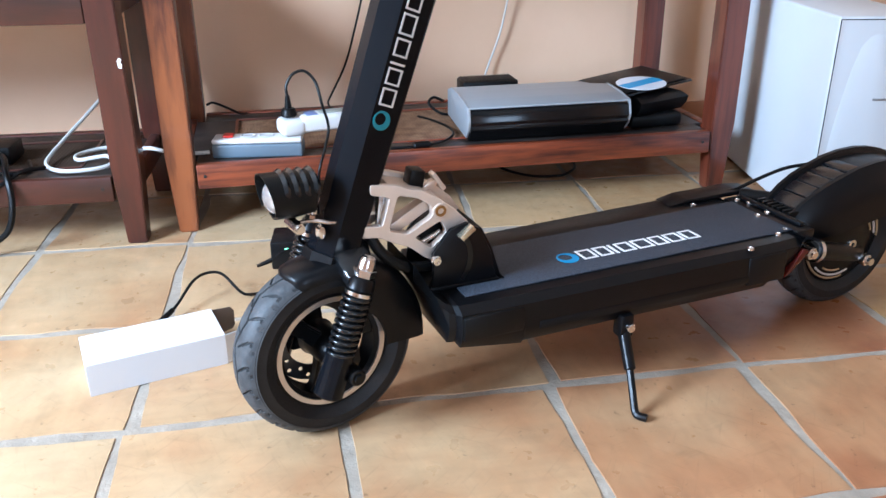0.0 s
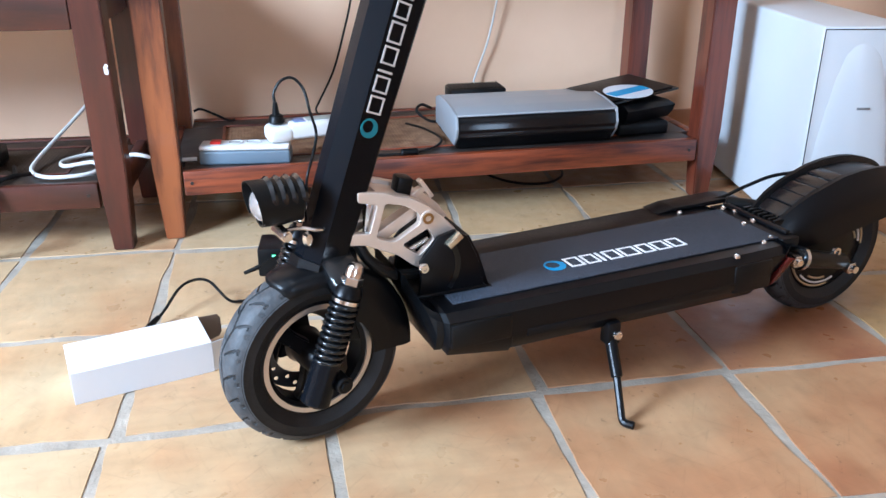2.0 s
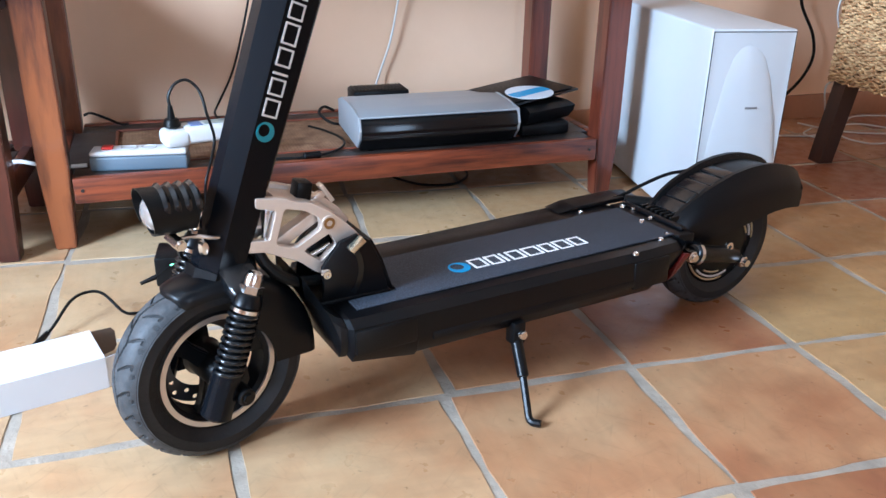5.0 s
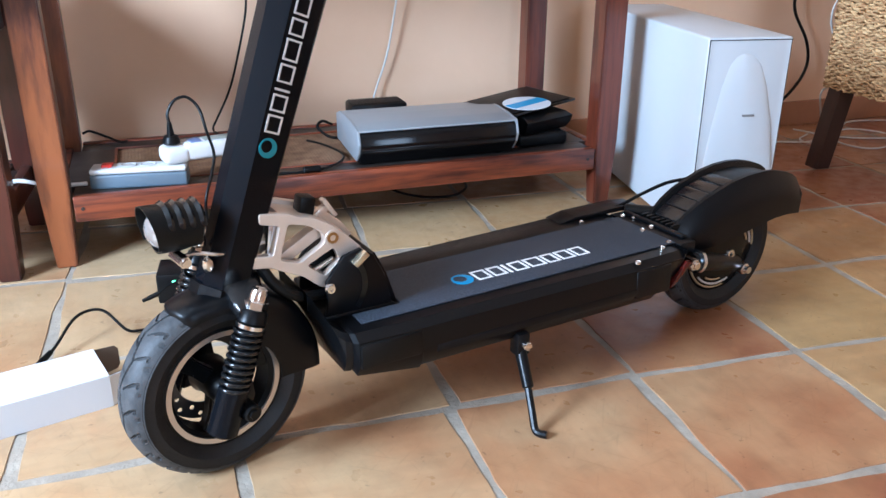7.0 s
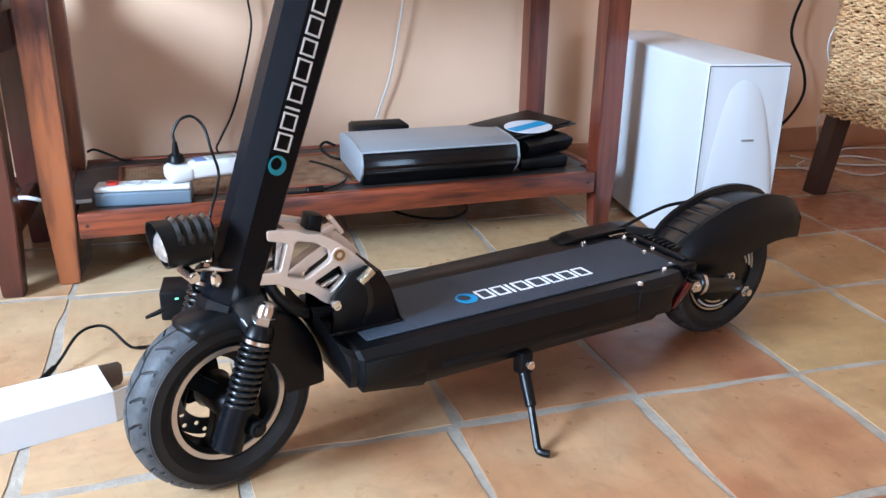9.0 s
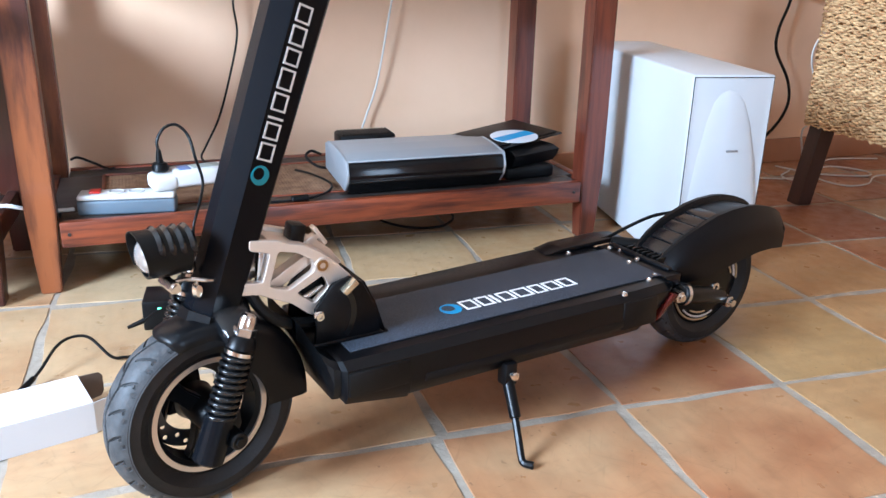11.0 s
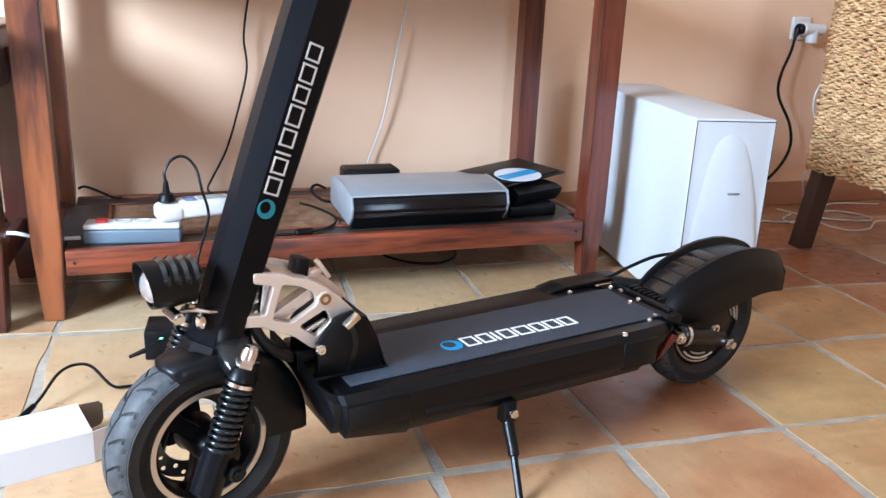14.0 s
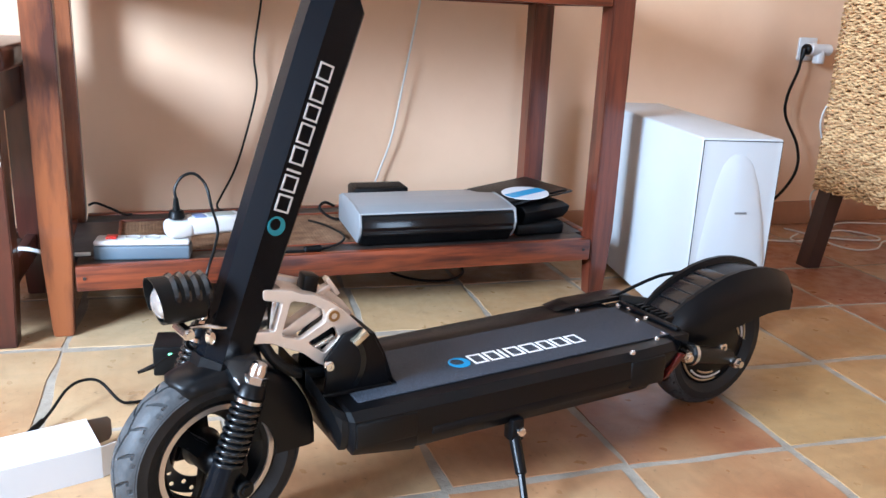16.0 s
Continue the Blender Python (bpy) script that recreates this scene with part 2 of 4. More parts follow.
    bmesh.ops.translate(bm, vec=centre, verts=bm.verts)
    if m is not None:
        bm.transform(m)
    return bm


def rod(a, b, r, r2=None, seg=16, bevel=0.0):
    a, b = Vector(a), Vector(b)
    d = b - a
    L, r2 = d.length, r if r2 is None else r2
    e = bevel
    prof = [(0, 0), (r - e, 0), (r, e), (r2, L - e), (r2 - e, L), (0, L)] if e else [(0, 0), (r, 0), (r2, L), (0, L)]
    bm = lathe(prof, axis="Z", seg=seg)
    bm.transform(Matrix.Translation(a) @ d.to_track_quat("Z", "Y").to_matrix().to_4x4())
    return bm


def smooth_path(points, steps=8, closed=False):
    pts = [Vector(p) for p in points]
    n, out = len(pts), []
    for i in range(n if closed else n - 1):
        p0 = pts[i - 1] if (i > 0 or closed) else pts[0] * 2 - pts[1]
        p1, p2 = pts[i], pts[(i + 1) % n]
        p3 = pts[(i + 2) % n] if (i + 2 < n or closed) else pts[-1] * 2 - pts[-2]
        for k in range(steps):
            t = k / steps
            out.append(0.5 * ((2 * p1) + (p2 - p0) * t + (2 * p0 - 5 * p1 + 4 * p2 - p3) * t * t + (3 * p1 - p0 - 3 * p2 + p3) * t ** 3))
    if not closed:
        out.append(pts[-1])
    return out


def tube(points, r, seg=8, steps=8, flat=1.0, raw=False):
    path = [Vector(p) for p in points] if raw else smooth_path(points, steps)
    rings, up = [], None
    for i, p in enumerate(path):
        d = (path[min(i + 1, len(path) - 1)] - path[max(i - 1, 0)]).normalized()
        if up is None:
            up = Vector((0, 0, 1)) if abs(d.z) < 0.9 else Vector((1, 0, 0))
        side = d.cross(up).normalized()
        up = side.cross(d).normalized()
        rings.append([p + r * (math.cos(a) * side + flat * math.sin(a) * up) for a in (2 * math.pi * k / seg for k in range(seg))])
    return loft(rings)


def slab(outline, t0, t1, plane="XZ", bevel=0.0):
    """A flat outline (two coordinates) given thickness from t0 to t1 along the third."""
    bm = bmesh.new()
    put = {"XZ": lambda u, v, t: (u, t, v), "XY": lambda u, v, t: (u, v, t), "YZ": lambda u, v, t: (t, u, v)}[plane]
    a = [bm.verts.new(put(u, v, t0)) for u, v in outline]
    b = [bm.verts.new(put(u, v, t1)) for u, v in outline]
    n = len(a)
    for i in range(n):
        bm.faces.new((a[i], a[(i + 1) % n], b[(i + 1) % n], b[i]))
    bm.faces.new(a[::-1])
    bm.faces.new(b)
    bmesh.ops.recalc_face_normals(bm, faces=bm.faces)
    if bevel:
        bmesh.ops.bevel(bm, geom=list(bm.edges), offset=bevel, segments=2, affect="EDGES", profile=0.5)
    return bm


def arc(cx, cz, r, a0, a1, n):
    return [(cx + r * math.cos(radians(a0 + (a1 - a0) * k / n)), cz + r * math.sin(radians(a0 + (a1 - a0) * k / n))) for k in range(n + 1)]


def moved(bm, m):
    bm.transform(m)
    return bm


# ---- the room ----
X0, X1, Y0, Y1, ZTOP = -2.3, 4.9, -4.4, 2.69, 2.75
TH = 0.2
part_wall = lambda name, bm: tagged(part(name, bm, PLASTER), "peach plastered interior wall", "wall", kind="structure")
WALL = pose(2.2, 2.67, 0, 0, 0, 4)  # the back wall stands a little askew to the tiles
part_wall("wall_north", box(-4.9, 2.9, 0, TH, -0.1, ZTOP, 0, m=WALL))
part_wall("wall_east", box(X1, X1 + TH, Y0, 2.84, -0.1, ZTOP, 0))
# unseen west wall with the daylight opening, south wall with an opening added for the fill lamp
WY0, WY1, WZ1 = -0.6, 0.75, 2.4
part_wall("wall_west", merge(box(X0 - TH, X0, Y0, WY0, -0.1, ZTOP, 0), box(X0 - TH, X0, WY1, Y1, -0.1, ZTOP, 0), box(X0 - TH, X0, WY0, WY1, WZ1, ZTOP, 0), box(X0 - TH, X0, WY0, WY1, -0.1, 0.45, 0)))
SX0, SX1, SZ0, SZ1 = 0.15, 1.65, 0.7, 2.2
part_wall("wall_south", merge(box(X0 - TH, SX0, Y0 - TH, Y0, -0.1, ZTOP, 0), box(SX1, X1 + TH, Y0 - TH, Y0, -0.1, ZTOP, 0), box(SX0, SX1, Y0 - TH, Y0, SZ1, ZTOP, 0), box(SX0, SX1, Y0 - TH, Y0, -0.1, SZ0, 0)))
tagged(part("ceiling", box(X0 - TH, X1 + TH, Y0 - TH, Y1 + 0.4, ZTOP, ZTOP + 0.15, 0), CEILING), "plain white plastered ceiling", "ceiling", kind="structure")
floor = tagged(part("floor", box(X0 - TH, X1 + TH, Y0 - TH, Y1 + 0.4, -0.15, -0.0018, 0), GROUT), "terracotta tiled floor with pale wide joints", "floor", kind="structure")
skirting = new("baseboard")
tagged(skirting, "terracotta skirting tiles along the wall", "baseboard", kind="structure")
# colour for the dark table's cane and for painted shade under cane panels
DARKCANE = material("dark_cane_gap_shade", (0.030, 0.016, 0.009), 0.7, colour2=(0.055, 0.03, 0.014), scale=(40, 40, 40))
DARKGREY = material("grey_badge", (0.25, 0.25, 0.26), 0.4, 0.4)
DARKLEG = material("near_black_wood", (0.03, 0.012, 0.009), 0.4, colour2=(0.05, 0.02, 0.014), scale=(30, 30, 4))
GREYW = material("grey_white_plastic", (0.55, 0.55, 0.54), 0.45)
BLUELAB = material("blue_label", (0.16, 0.22, 0.42), 0.4)
DISCW = material("white_disc", (0.72, 0.76, 0.8), 0.25)
TREAD = material("tread_rubber", (0.030, 0.032, 0.035), 0.56, specular=0.4, colour2=(0.066, 0.069, 0.073), scale=(60, 60, 60), bump=0.3, bump_scale=200)
DARKSTEEL = material("dark_brake_steel", (0.10, 0.10, 0.105), 0.34, 0.85, rough_vary=0.08)
GOLD = material("gold_decal", (0.45, 0.36, 0.22), 0.35, 0.5)
BLUESTEEL = material("polished_steel", (0.62, 0.68, 0.76), 0.15, 1.0)
GLOSSMETAL = material("gloss_black_enamel", (0.006, 0.0065, 0.0075), 0.2)
PLASTICS = material("satin_black_plastic", (0.0024, 0.0030, 0.0040), 0.33, specular=0.22, rough_vary=0.03, bump_scale=60)
BRASSY = material("pale_plated_steel", (0.62, 0.56, 0.42), 0.25, 0.9)

# ---- things against the wall ----
def leg(cx, cy, z1, w_top, w_foot, taper_from, d_top, d_foot):
    """A square leg whose lower end tapers to a small foot."""
    def ring(w, d, z):
        return [(cx - w / 2, cy - d / 2, z), (cx + w / 2, cy - d / 2, z), (cx + w / 2, cy + d / 2, z), (cx - w / 2, cy + d / 2, z)]
    bm = loft([ring(w_foot, d_foot, 0), ring(w_top, d_top, taper_from), ring(w_top, d_top, z1)])
    bmesh.ops.bevel(bm, geom=list(bm.edges), offset=0.003, segments=2, affect="EDGES")
    return bm


def cane(x0, x1, y0, y1, z, pitch=0.0085, r=0.0027):
    """Diagonal cane strands woven over and under each other."""
    out = bmesh.new()
    for way in (0, 1):
        n = int((x1 - x0 + y1 - y0) / pitch)
        for k in range(n):
            c = k * pitch
            pts = []
            for i in range(int((y1 - y0) / pitch) + 1):
                y = y0 + i * pitch
                x = x0 + c - (y - y0) if way == 0 else x0 + c - (y1 - y0) + (y - y0)
                if x0 <= x <= x1:
                    pts.append((x, y, z + (0.0016 if (i + way) % 2 else -0.0016)))
            for a, b in zip(pts, pts[1:]):
                d = Vector((b[1] - a[1], a[0] - b[0], 0)).normalized() * r
                vs = [out.verts.new(Vector(a) - d), out.verts.new(Vector(a) + d), out.verts.new(Vector(b) + d), out.verts.new(Vector(b) - d)]
                out.faces.new(vs)
    return out


def console_table(at, turn, L, D, h, top, low, wx, wz, label, weave_mat=None, wshaded=None):
    """Leg centres at the corners of L x D, low shelf, top of thickness top, apron down to low."""
    t = thing("console_table", label, "table", at, (0, 0, turn))
    for cx in (0, L):
        for cy in (0, D):
            # the right-hand pair takes the wood with shade in its colour
            part("leg", leg(cx, cy, h - top, 0.064, 0.044, 0.19, 0.06, 0.044), wshaded if wshaded and cx else wz, t)
    part("tabletop", box(-0.06, L + 0.06, -0.07, D + 0.06, h - top, h, 0.01, 3), wx, t)
    for y in (-0.028, D):
        part("apron", box(0.034, L - 0.034, y, y + 0.022, low, h - top - 0.001, 0.003), wx, t)
    for x in (-0.012, L - 0.012):
        part("apron", box(x, x + 0.022, 0.031, D - 0.031, low, h - top - 0.001, 0.003), wx, t)
    for y in (-0.03, D + 0.004):
        part("rail", box(0.034, L - 0.034, y, y + 0.024, 0.108, 0.167, 0.004), wx, t)
    for x in (-0.012, L - 0.012):
        part("rail", box(x, x + 0.024, 0.031, D - 0.031, 0.108, 0.165, 0.004), wx, t)
    for x in (0.0325, L - 0.0355):
        for z in (0.139,):
            part("dowel", rod((x + 0.02 if x < 0.5 else x - 0.02, -0.032, z), (x + 0.02 if x < 0.5 else x - 0.02, -0.028, z), 0.004), BLACKWOOD, t)
    z = 0.163
    worn = "black-stained worn board"
    part("shelf_board", box(0.034, L - 0.034, -0.005, 0.065, z - 0.014, z, 0.002), BLACKWOOD, t, worn)
    part("shelf_board", box(0.034, L - 0.034, D - 0.065, D + 0.003, z - 0.014, z, 0.002), BLACKWOOD, t, worn)
    part("shelf_board", box(0.013, 0.12, 0.066, D - 0.066, z - 0.014, z, 0.002), BLACKWOOD, t, worn)
    part("shelf_board", box(L - 0.12, L - 0.013, 0.066, D - 0.066, z - 0.014, z, 0.002), BLACKWOOD, t, worn)
    # dark sheet gives the shade between the strands as colour
    part("panel_backing", box(0.121, L - 0.121, 0.067, D - 0.067, z - 0.013, z - 0.007, 0), DARKCANE, t, "dark sheet standing in for the shade under the cane")
    tagged(part("cane_panel", cane(0.123, L - 0.123, 0.069, D - 0.069, z - 0.0035), weave_mat or RATTAN, t, "woven brown cane panel"), kind="stuff")
    for a, b, c, d in ((0.12, L - 0.12, 0.064, 0.072), (0.12, L - 0.12, D - 0.072, D - 0.064), (0.118, 0.126, 0.0725, D - 0.0725), (L - 0.126, L - 0.118, 0.0725, D - 0.0725)):
        part("bead", box(a, b, c, d, z - 0.002, z + 0.003, 0.0015), wx, t)
    return t


TABLE_AT, TABLE_TURN = (-0.362, 1.915, 0), 3.6
console_table(TABLE_AT, TABLE_TURN, 1.375, 0.462, 0.875, 0.03, 0.783, WOOD_X, WOOD_Z, "reddish-brown wooden console table with low cane shelf", None, WOOD_ZSHADED)
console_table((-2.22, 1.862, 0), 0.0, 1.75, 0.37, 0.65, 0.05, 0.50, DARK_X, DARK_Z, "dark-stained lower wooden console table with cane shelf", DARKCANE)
CHIP = (-0.446, 1.8312, 0.418)
tagged(part("paint_splash", moved(slab([(-0.004, -0.010), (0.003, -0.012), (0.005, -0.002), (0.002, 0.001), (0.005, 0.008), (0.0, 0.012), (-0.005, 0.005)], -0.0006, 0.0006), Matrix.Translation(CHIP)), WHITEP), "small splash of white paint on a dark table leg", "paint")
TABLE = pose(*TABLE_AT, 0, 0, TABLE_TURN)
SHELF = 0.163


def at_table(x, y, z):
    return TABLE @ Vector((x, y, z))


def on_table(name, label, category, x, y, z=SHELF, turn=0.0, group=""):
    return thing(name, label, category, at_table(x, y, z), (0, 0, TABLE_TURN + turn), group)


# loudspeaker box
sub = thing("subwoofer", "white boxy subwoofer standing on the tiled floor", "subwoofer", (1.082, 1.655, 0), (0, 0, -7.4))
SW, SD, SH = 0.205, 0.755, 0.497
part("cabinet", box(0, SW, 0.0, SD, 0.018, SH, 0.006, 3), WHITE, sub)
# black sheet puts the shade of the narrow recess into colour
part("gap_liner", box(0.0032, SW - 0.0032, -0.0012, 0.004, 0.021, SH - 0.0052, 0), PLASTIC, sub, "black sheet standing in for the shade in the cover's gap")
cover = part("front_cover", slab(arc(SW / 2, 0.62, 0.628, 261.4, 278.6, 14) + [(SW - 0.0048, -0.0013), (0.0048, -0.0013)], 0.022, SH - 0.0072, "XY"), WHITE, sub, "slightly bowed white front cover")
bulge = []
for z, l, r, d in ((0.03, 0.004, 0.238, 0.016), (0.10, 0.012, 0.226, 0.02), (0.17, 0.022, 0.212, 0.022), (0.27, 0.037, 0.192, 0.022), (0.354, 0.053, 0.166, 0.02), (0.40, 0.068, 0.146, 0.015), (0.42, 0.082, 0.130, 0.009), (0.43, 0.098, 0.114, 0.003)):
    l, r, z = l * 0.62 + 0.005, min(r * 0.93, 0.198), z * 1.085
    bulge.append([((l + r) / 2 - (r - l) / 2 * math.cos(math.pi * k / 16), -0.003 - (d * 0.50 + 0.002) * (k / 16 * 1.9 if k < 8 else 1) ** 0.6 * math.sin(math.pi * k / 16) ** 0.9, z) for k in range(17)])
part("port_moulding", loft(bulge), WHITE, sub, "raised arched moulding", 60)
part("badge", box(0.096, 0.126, -0.0175, -0.010, 0.318, 0.323, 0.001), DARKGREY, sub, "small grey nameplate bar")
for fx in (0.03, SW - 0.03):
    for fy in (0.06, SD - 0.05):
        part("foot", rod((fx, fy, 0), (fx, fy, 0.019), 0.014), PLASTIC, sub)

# woven chair
chair = thing("woven_armchair", "woven seagrass armchair on dark wooden legs", "armchair", (1.868, 1.60, 0))
CW, CD_, CZ, CH = 0.58, 0.585, 0.25, 0.95


def weave(u_len, z0, z1, place, row=0.0080, wave=0.027, seed=1):
    """Rows of twisted grass strands that wind in and out; place maps (along, out, up) to a point."""
    r = random.Random(seed)
    out = bmesh.new()
    n = int((z1 - z0) / row)
    for k in range(n):
        z = z0 + (k + 0.5) * row + r.uniform(-0.0015, 0.0015)
        ph = math.pi * (k % 2) + r.uniform(-0.9, 0.9)
        rad = row * r.uniform(0.52, 0.74)
        rings = []
        m = int(u_len / wave * 6)
        for i in range(m + 1):
            u = u_len * i / m
            o = 0.0042 * math.sin(2 * math.pi * u / wave + ph)
            zz = z + 0.0024 * math.sin(2 * math.pi * u / (wave * 1.7) + ph * 2.3) + r.uniform(-0.0014, 0.0014)
            rings.append([place(u, o + 0.75 * rad * math.cos(a), zz + rad * (0.85 + 0.15 * math.sin(u * 90 + k)) * math.sin(a)) for a in (0, 1.05, 2.09, 3.14, 4.19, 5.24)])
        rows = [[out.verts.new(p) for p in g] for g in rings]
        for a, b in zip(rows, rows[1:]):
            for i in range(6):
                out.faces.new((a[i], a[(i + 1) % 6], b[(i + 1) % 6], b[i]))
    bmesh.ops.recalc_face_normals(out, faces=out.faces)
    return out


for nm, bm in (("side_panel", weave(CD_, CZ, CH, lambda u, o, z: (-o - 0.004 + 0.055 * (z - CZ), u, z), seed=2)), ("back_panel", weave(CW, CZ, CH, lambda u, o, z: (u, CD_ + o + 0.004, z), seed=3)), ("side_panel", weave(CD_, CZ, 0.7, lambda u, o, z: (CW + o + 0.004, u, z), 0.02, seed=4))):
    tagged(part(nm, bm, SEAGRASS, chair, "woven seagrass strands", 80), kind="stuff")
part("core", box(0.012, CW - 0.006, 0.0, CD_ - 0.006, CZ + 0.004, 0.45, 0.004), SEAGRASS, chair)
part("core_back", box(0.048, CW - 0.006, CD_ - 0.07, CD_ - 0.006, 0.4505, CH - 0.01, 0.004), SEAGRASS, chair)
part("core_arm", box(0.048, 0.09, 0.0, CD_ - 0.0705, 0.4505, CH - 0.01, 0.004), SEAGRASS, chair)
for lx, ly in ((0.035, CD_ - 0.04), (CW - 0.04, CD_ - 0.04), (0.035, 0.04), (CW - 0.04, 0.04)):
    sx = -0.045 if lx < 0.3 else 0.028
    q = 0.027
    part("leg", loft([[(lx + sx - q * 0.9, ly - q, 0), (lx + sx + q * 0.9, ly - q, 0), (lx + sx + q * 0.9, ly + q, 0), (lx + sx - q * 0.9, ly + q, 0)], [(lx - q, ly - q, CZ + 0.003), (lx + q, ly - q, CZ + 0.003), (lx + q, ly + q, CZ + 0.003), (lx - q, ly + q, CZ + 0.003)]]), DARKLEG, chair, "very dark stained leg")

# wall socket with adapter and black plug
sock = thing("wall_socket", "white wall socket with multiway adapter and black plug", "socket", (2.135, 2.6655, 0.675), (0, 0, 4))
part("plate", box(-0.042, 0.042, -0.012, 0, -0.042, 0.042, 0.006, 3), WHITEP, sock)
part("adapter", merge(rod((-0.005, -0.012, 0.0), (-0.005, -0.055, 0.0), 0.024, bevel=0.004), rod((-0.03, -0.05, 0.0), (0.066, -0.05, 0.0), 0.021, bevel=0.004), rod((0.02, -0.05, 0.0), (0.02, -0.05, -0.05), 0.021, bevel=0.004)), WHITEP, sock, "white three-way adapter")
part("plug", merge(rod((-0.031, -0.05, 0), (-0.052, -0.05, 0), 0.020, bevel=0.004), rod((-0.05, -0.05, 0), (-0.062, -0.054, -0.035), 0.013, 0.006)), PLASTIC, sock, "black plug")
part("cord", tube([(-0.062, -0.054, -0.034), (-0.075, -0.06, -0.08), (-0.118, -0.075, -0.165), (-0.112, -0.075, -0.24), (-0.035, -0.072, -0.35), (-0.02, -0.072, -0.445), (-0.085, -0.072, -0.54), (-0.22, -0.08, -0.62), (-0.42, -0.12, -0.664), (-0.56, -0.2, -0.668)], 0.0055), PLASTIC, sock, "black cord")


def cable(name, label, pts, r, mat, group=""):
    ob = part(name, tube(pts, r), mat)
    return tagged(ob, label, "cable", group)


# loose leads
W = lambda pts: [at_table(*p) for p in pts]
cable("black_lead", "thin black lead hanging down the wall to the shelf", W([(0.53, 0.535, 0.80), (0.526, 0.535, 0.745), (0.506, 0.54, 0.61), (0.512, 0.545, 0.51), (0.478, 0.55, 0.371), (0.445, 0.555, 0.27), (0.402, 0.55, 0.19), (0.385, 0.50, 0.172), (0.40, 0.44, 0.1675), (0.46, 0.43, 0.1675)]), 0.0031, PLASTIC)
cable("white_lead", "thin white lead hanging down behind the console", W([(1.006, 0.535, 0.81), (1.0, 0.535, 0.76), (0.965, 0.54, 0.565), (0.93, 0.55, 0.368), (0.893, 0.555, 0.256), (0.875, 0.54, 0.21), (0.87, 0.48, 0.17), (0.9, 0.44, 0.1675)]), 0.0031, CABLEW)
cable("black_lead", "thin black lead lying on the shelf beside a leg", W([(0.04, 0.44, 0.20), (0.06, 0.44, 0.205), (0.10, 0.445, 0.185), (0.13, 0.45, 0.168), (0.15, 0.455, 0.167)]), 0.0034, PLASTIC)
cable("black_lead", "black lead with inline barrel on the cane shelf", W([(0.44, 0.02, 0.168), (0.50, 0.005, 0.168), (0.57, 0.0, 0.169), (0.63, 0.03, 0.168), (0.672, 0.085, 0.168), (0.68, 0.15, 0.168), (0.655, 0.24, 0.168), (0.62, 0.30, 0.168)]), 0.0032, PLASTIC)
barrel = tagged(part("lead_barrel", moved(rod((-0.022, 0, 0), (0.022, 0, 0), 0.0095, bevel=0.003), pose(*at_table(0.575, -0.0, 0.1725), 0, 0, 10)), PLASTIC), "small black inline barrel on a lead", "connector")
cable("black_lead", "black lead bulging behind the console", W([(0.70, 0.33, 0.20), (0.672, 0.33, 0.212), (0.655, 0.32, 0.20), (0.672, 0.31, 0.18), (0.70, 0.30, 0.169), (0.76, 0.30, 0.168)]), 0.004, PLASTIC)
cable("floor_lead", "black lead lying on the tiles under the table", [(0.43, 2.42, 0.006), (0.476, 2.25, 0.006), (0.534, 2.168, 0.006), (0.60, 2.145, 0.006), (0.655, 2.165, 0.006), (0.70, 2.25, 0.006), (0.69, 2.45, 0.006)], 0.004, PLASTIC)
cable("white_floor_lead", "thin white lead coiled on the tiles by the chair", [(1.70, 2.52, 0.005), (1.92, 2.43, 0.005), (2.06, 2.415, 0.005), (2.26, 2.53, 0.005), (2.40, 2.63, 0.005), (2.60, 2.60, 0.005)], 0.003, CABLEW)
cable("white_floor_lead", "thin white lead coiled on the tiles by the chair", [(2.10, 2.58, 0.005), (2.16, 2.46, 0.005), (2.25, 2.40, 0.005), (2.36, 2.38, 0.005), (2.39, 2.44, 0.005), (2.33, 2.52, 0.005), (2.23, 2.50, 0.007), (2.13, 2.38, 0.007), (2.16, 2.28, 0.005), (2.26, 2.28, 0.005), (2.37, 2.36, 0.007), (2.50, 2.36, 0.005)], 0.003, CABLEW)
cable("white_chair_lead", "thin white lead hanging down beside the chair", [(2.06, 2.30, 0.60), (1.98, 2.27, 0.555), (1.915, 2.25, 0.505), (1.905, 2.25, 0.45), (1.935, 2.26, 0.39), (1.96, 2.24, 0.31), (1.90, 2.20, 0.255), (1.872, 2.20, 0.225), (1.895, 2.21, 0.15), (1.95, 2.26, 0.07), (1.99, 2.34, 0.02), (2.02, 2.44, 0.006), (2.10, 2.5, 0.006)], 0.003, CABLEW)
cable("thick_white_lead", "thick white lead coiled on the dark table's shelf", [(-0.53, 2.27, 0.36), (-0.58, 2.235, 0.28), (-0.62, 2.18, 0.235), (-0.66, 2.08, 0.195), (-0.675, 1.96, 0.172), (-0.63, 1.885, 0.172), (-0.565, 1.878, 0.172), (-0.52, 1.905, 0.174), (-0.535, 1.95, 0.182), (-0.60, 1.955, 0.174), (-0.615, 2.01, 0.172), (-0.56, 2.06, 0.172), (-0.50, 2.03, 0.172), (-0.445, 1.99, 0.185), (-0.40, 1.957, 0.185), (-0.34, 1.955, 0.178), (-0.30, 1.955, 0.178)], 0.0048, CABLEW)
cable("black_lead", "black lead looping off the dark table's shelf", [(-0.84, 1.98, 0.19), (-0.76, 1.93, 0.20), (-0.725, 1.84, 0.18), (-0.715, 1.81, 0.12), (-0.735, 1.80, 0.06), (-0.80, 1.80, 0.02)], 0.007, PLASTIC)
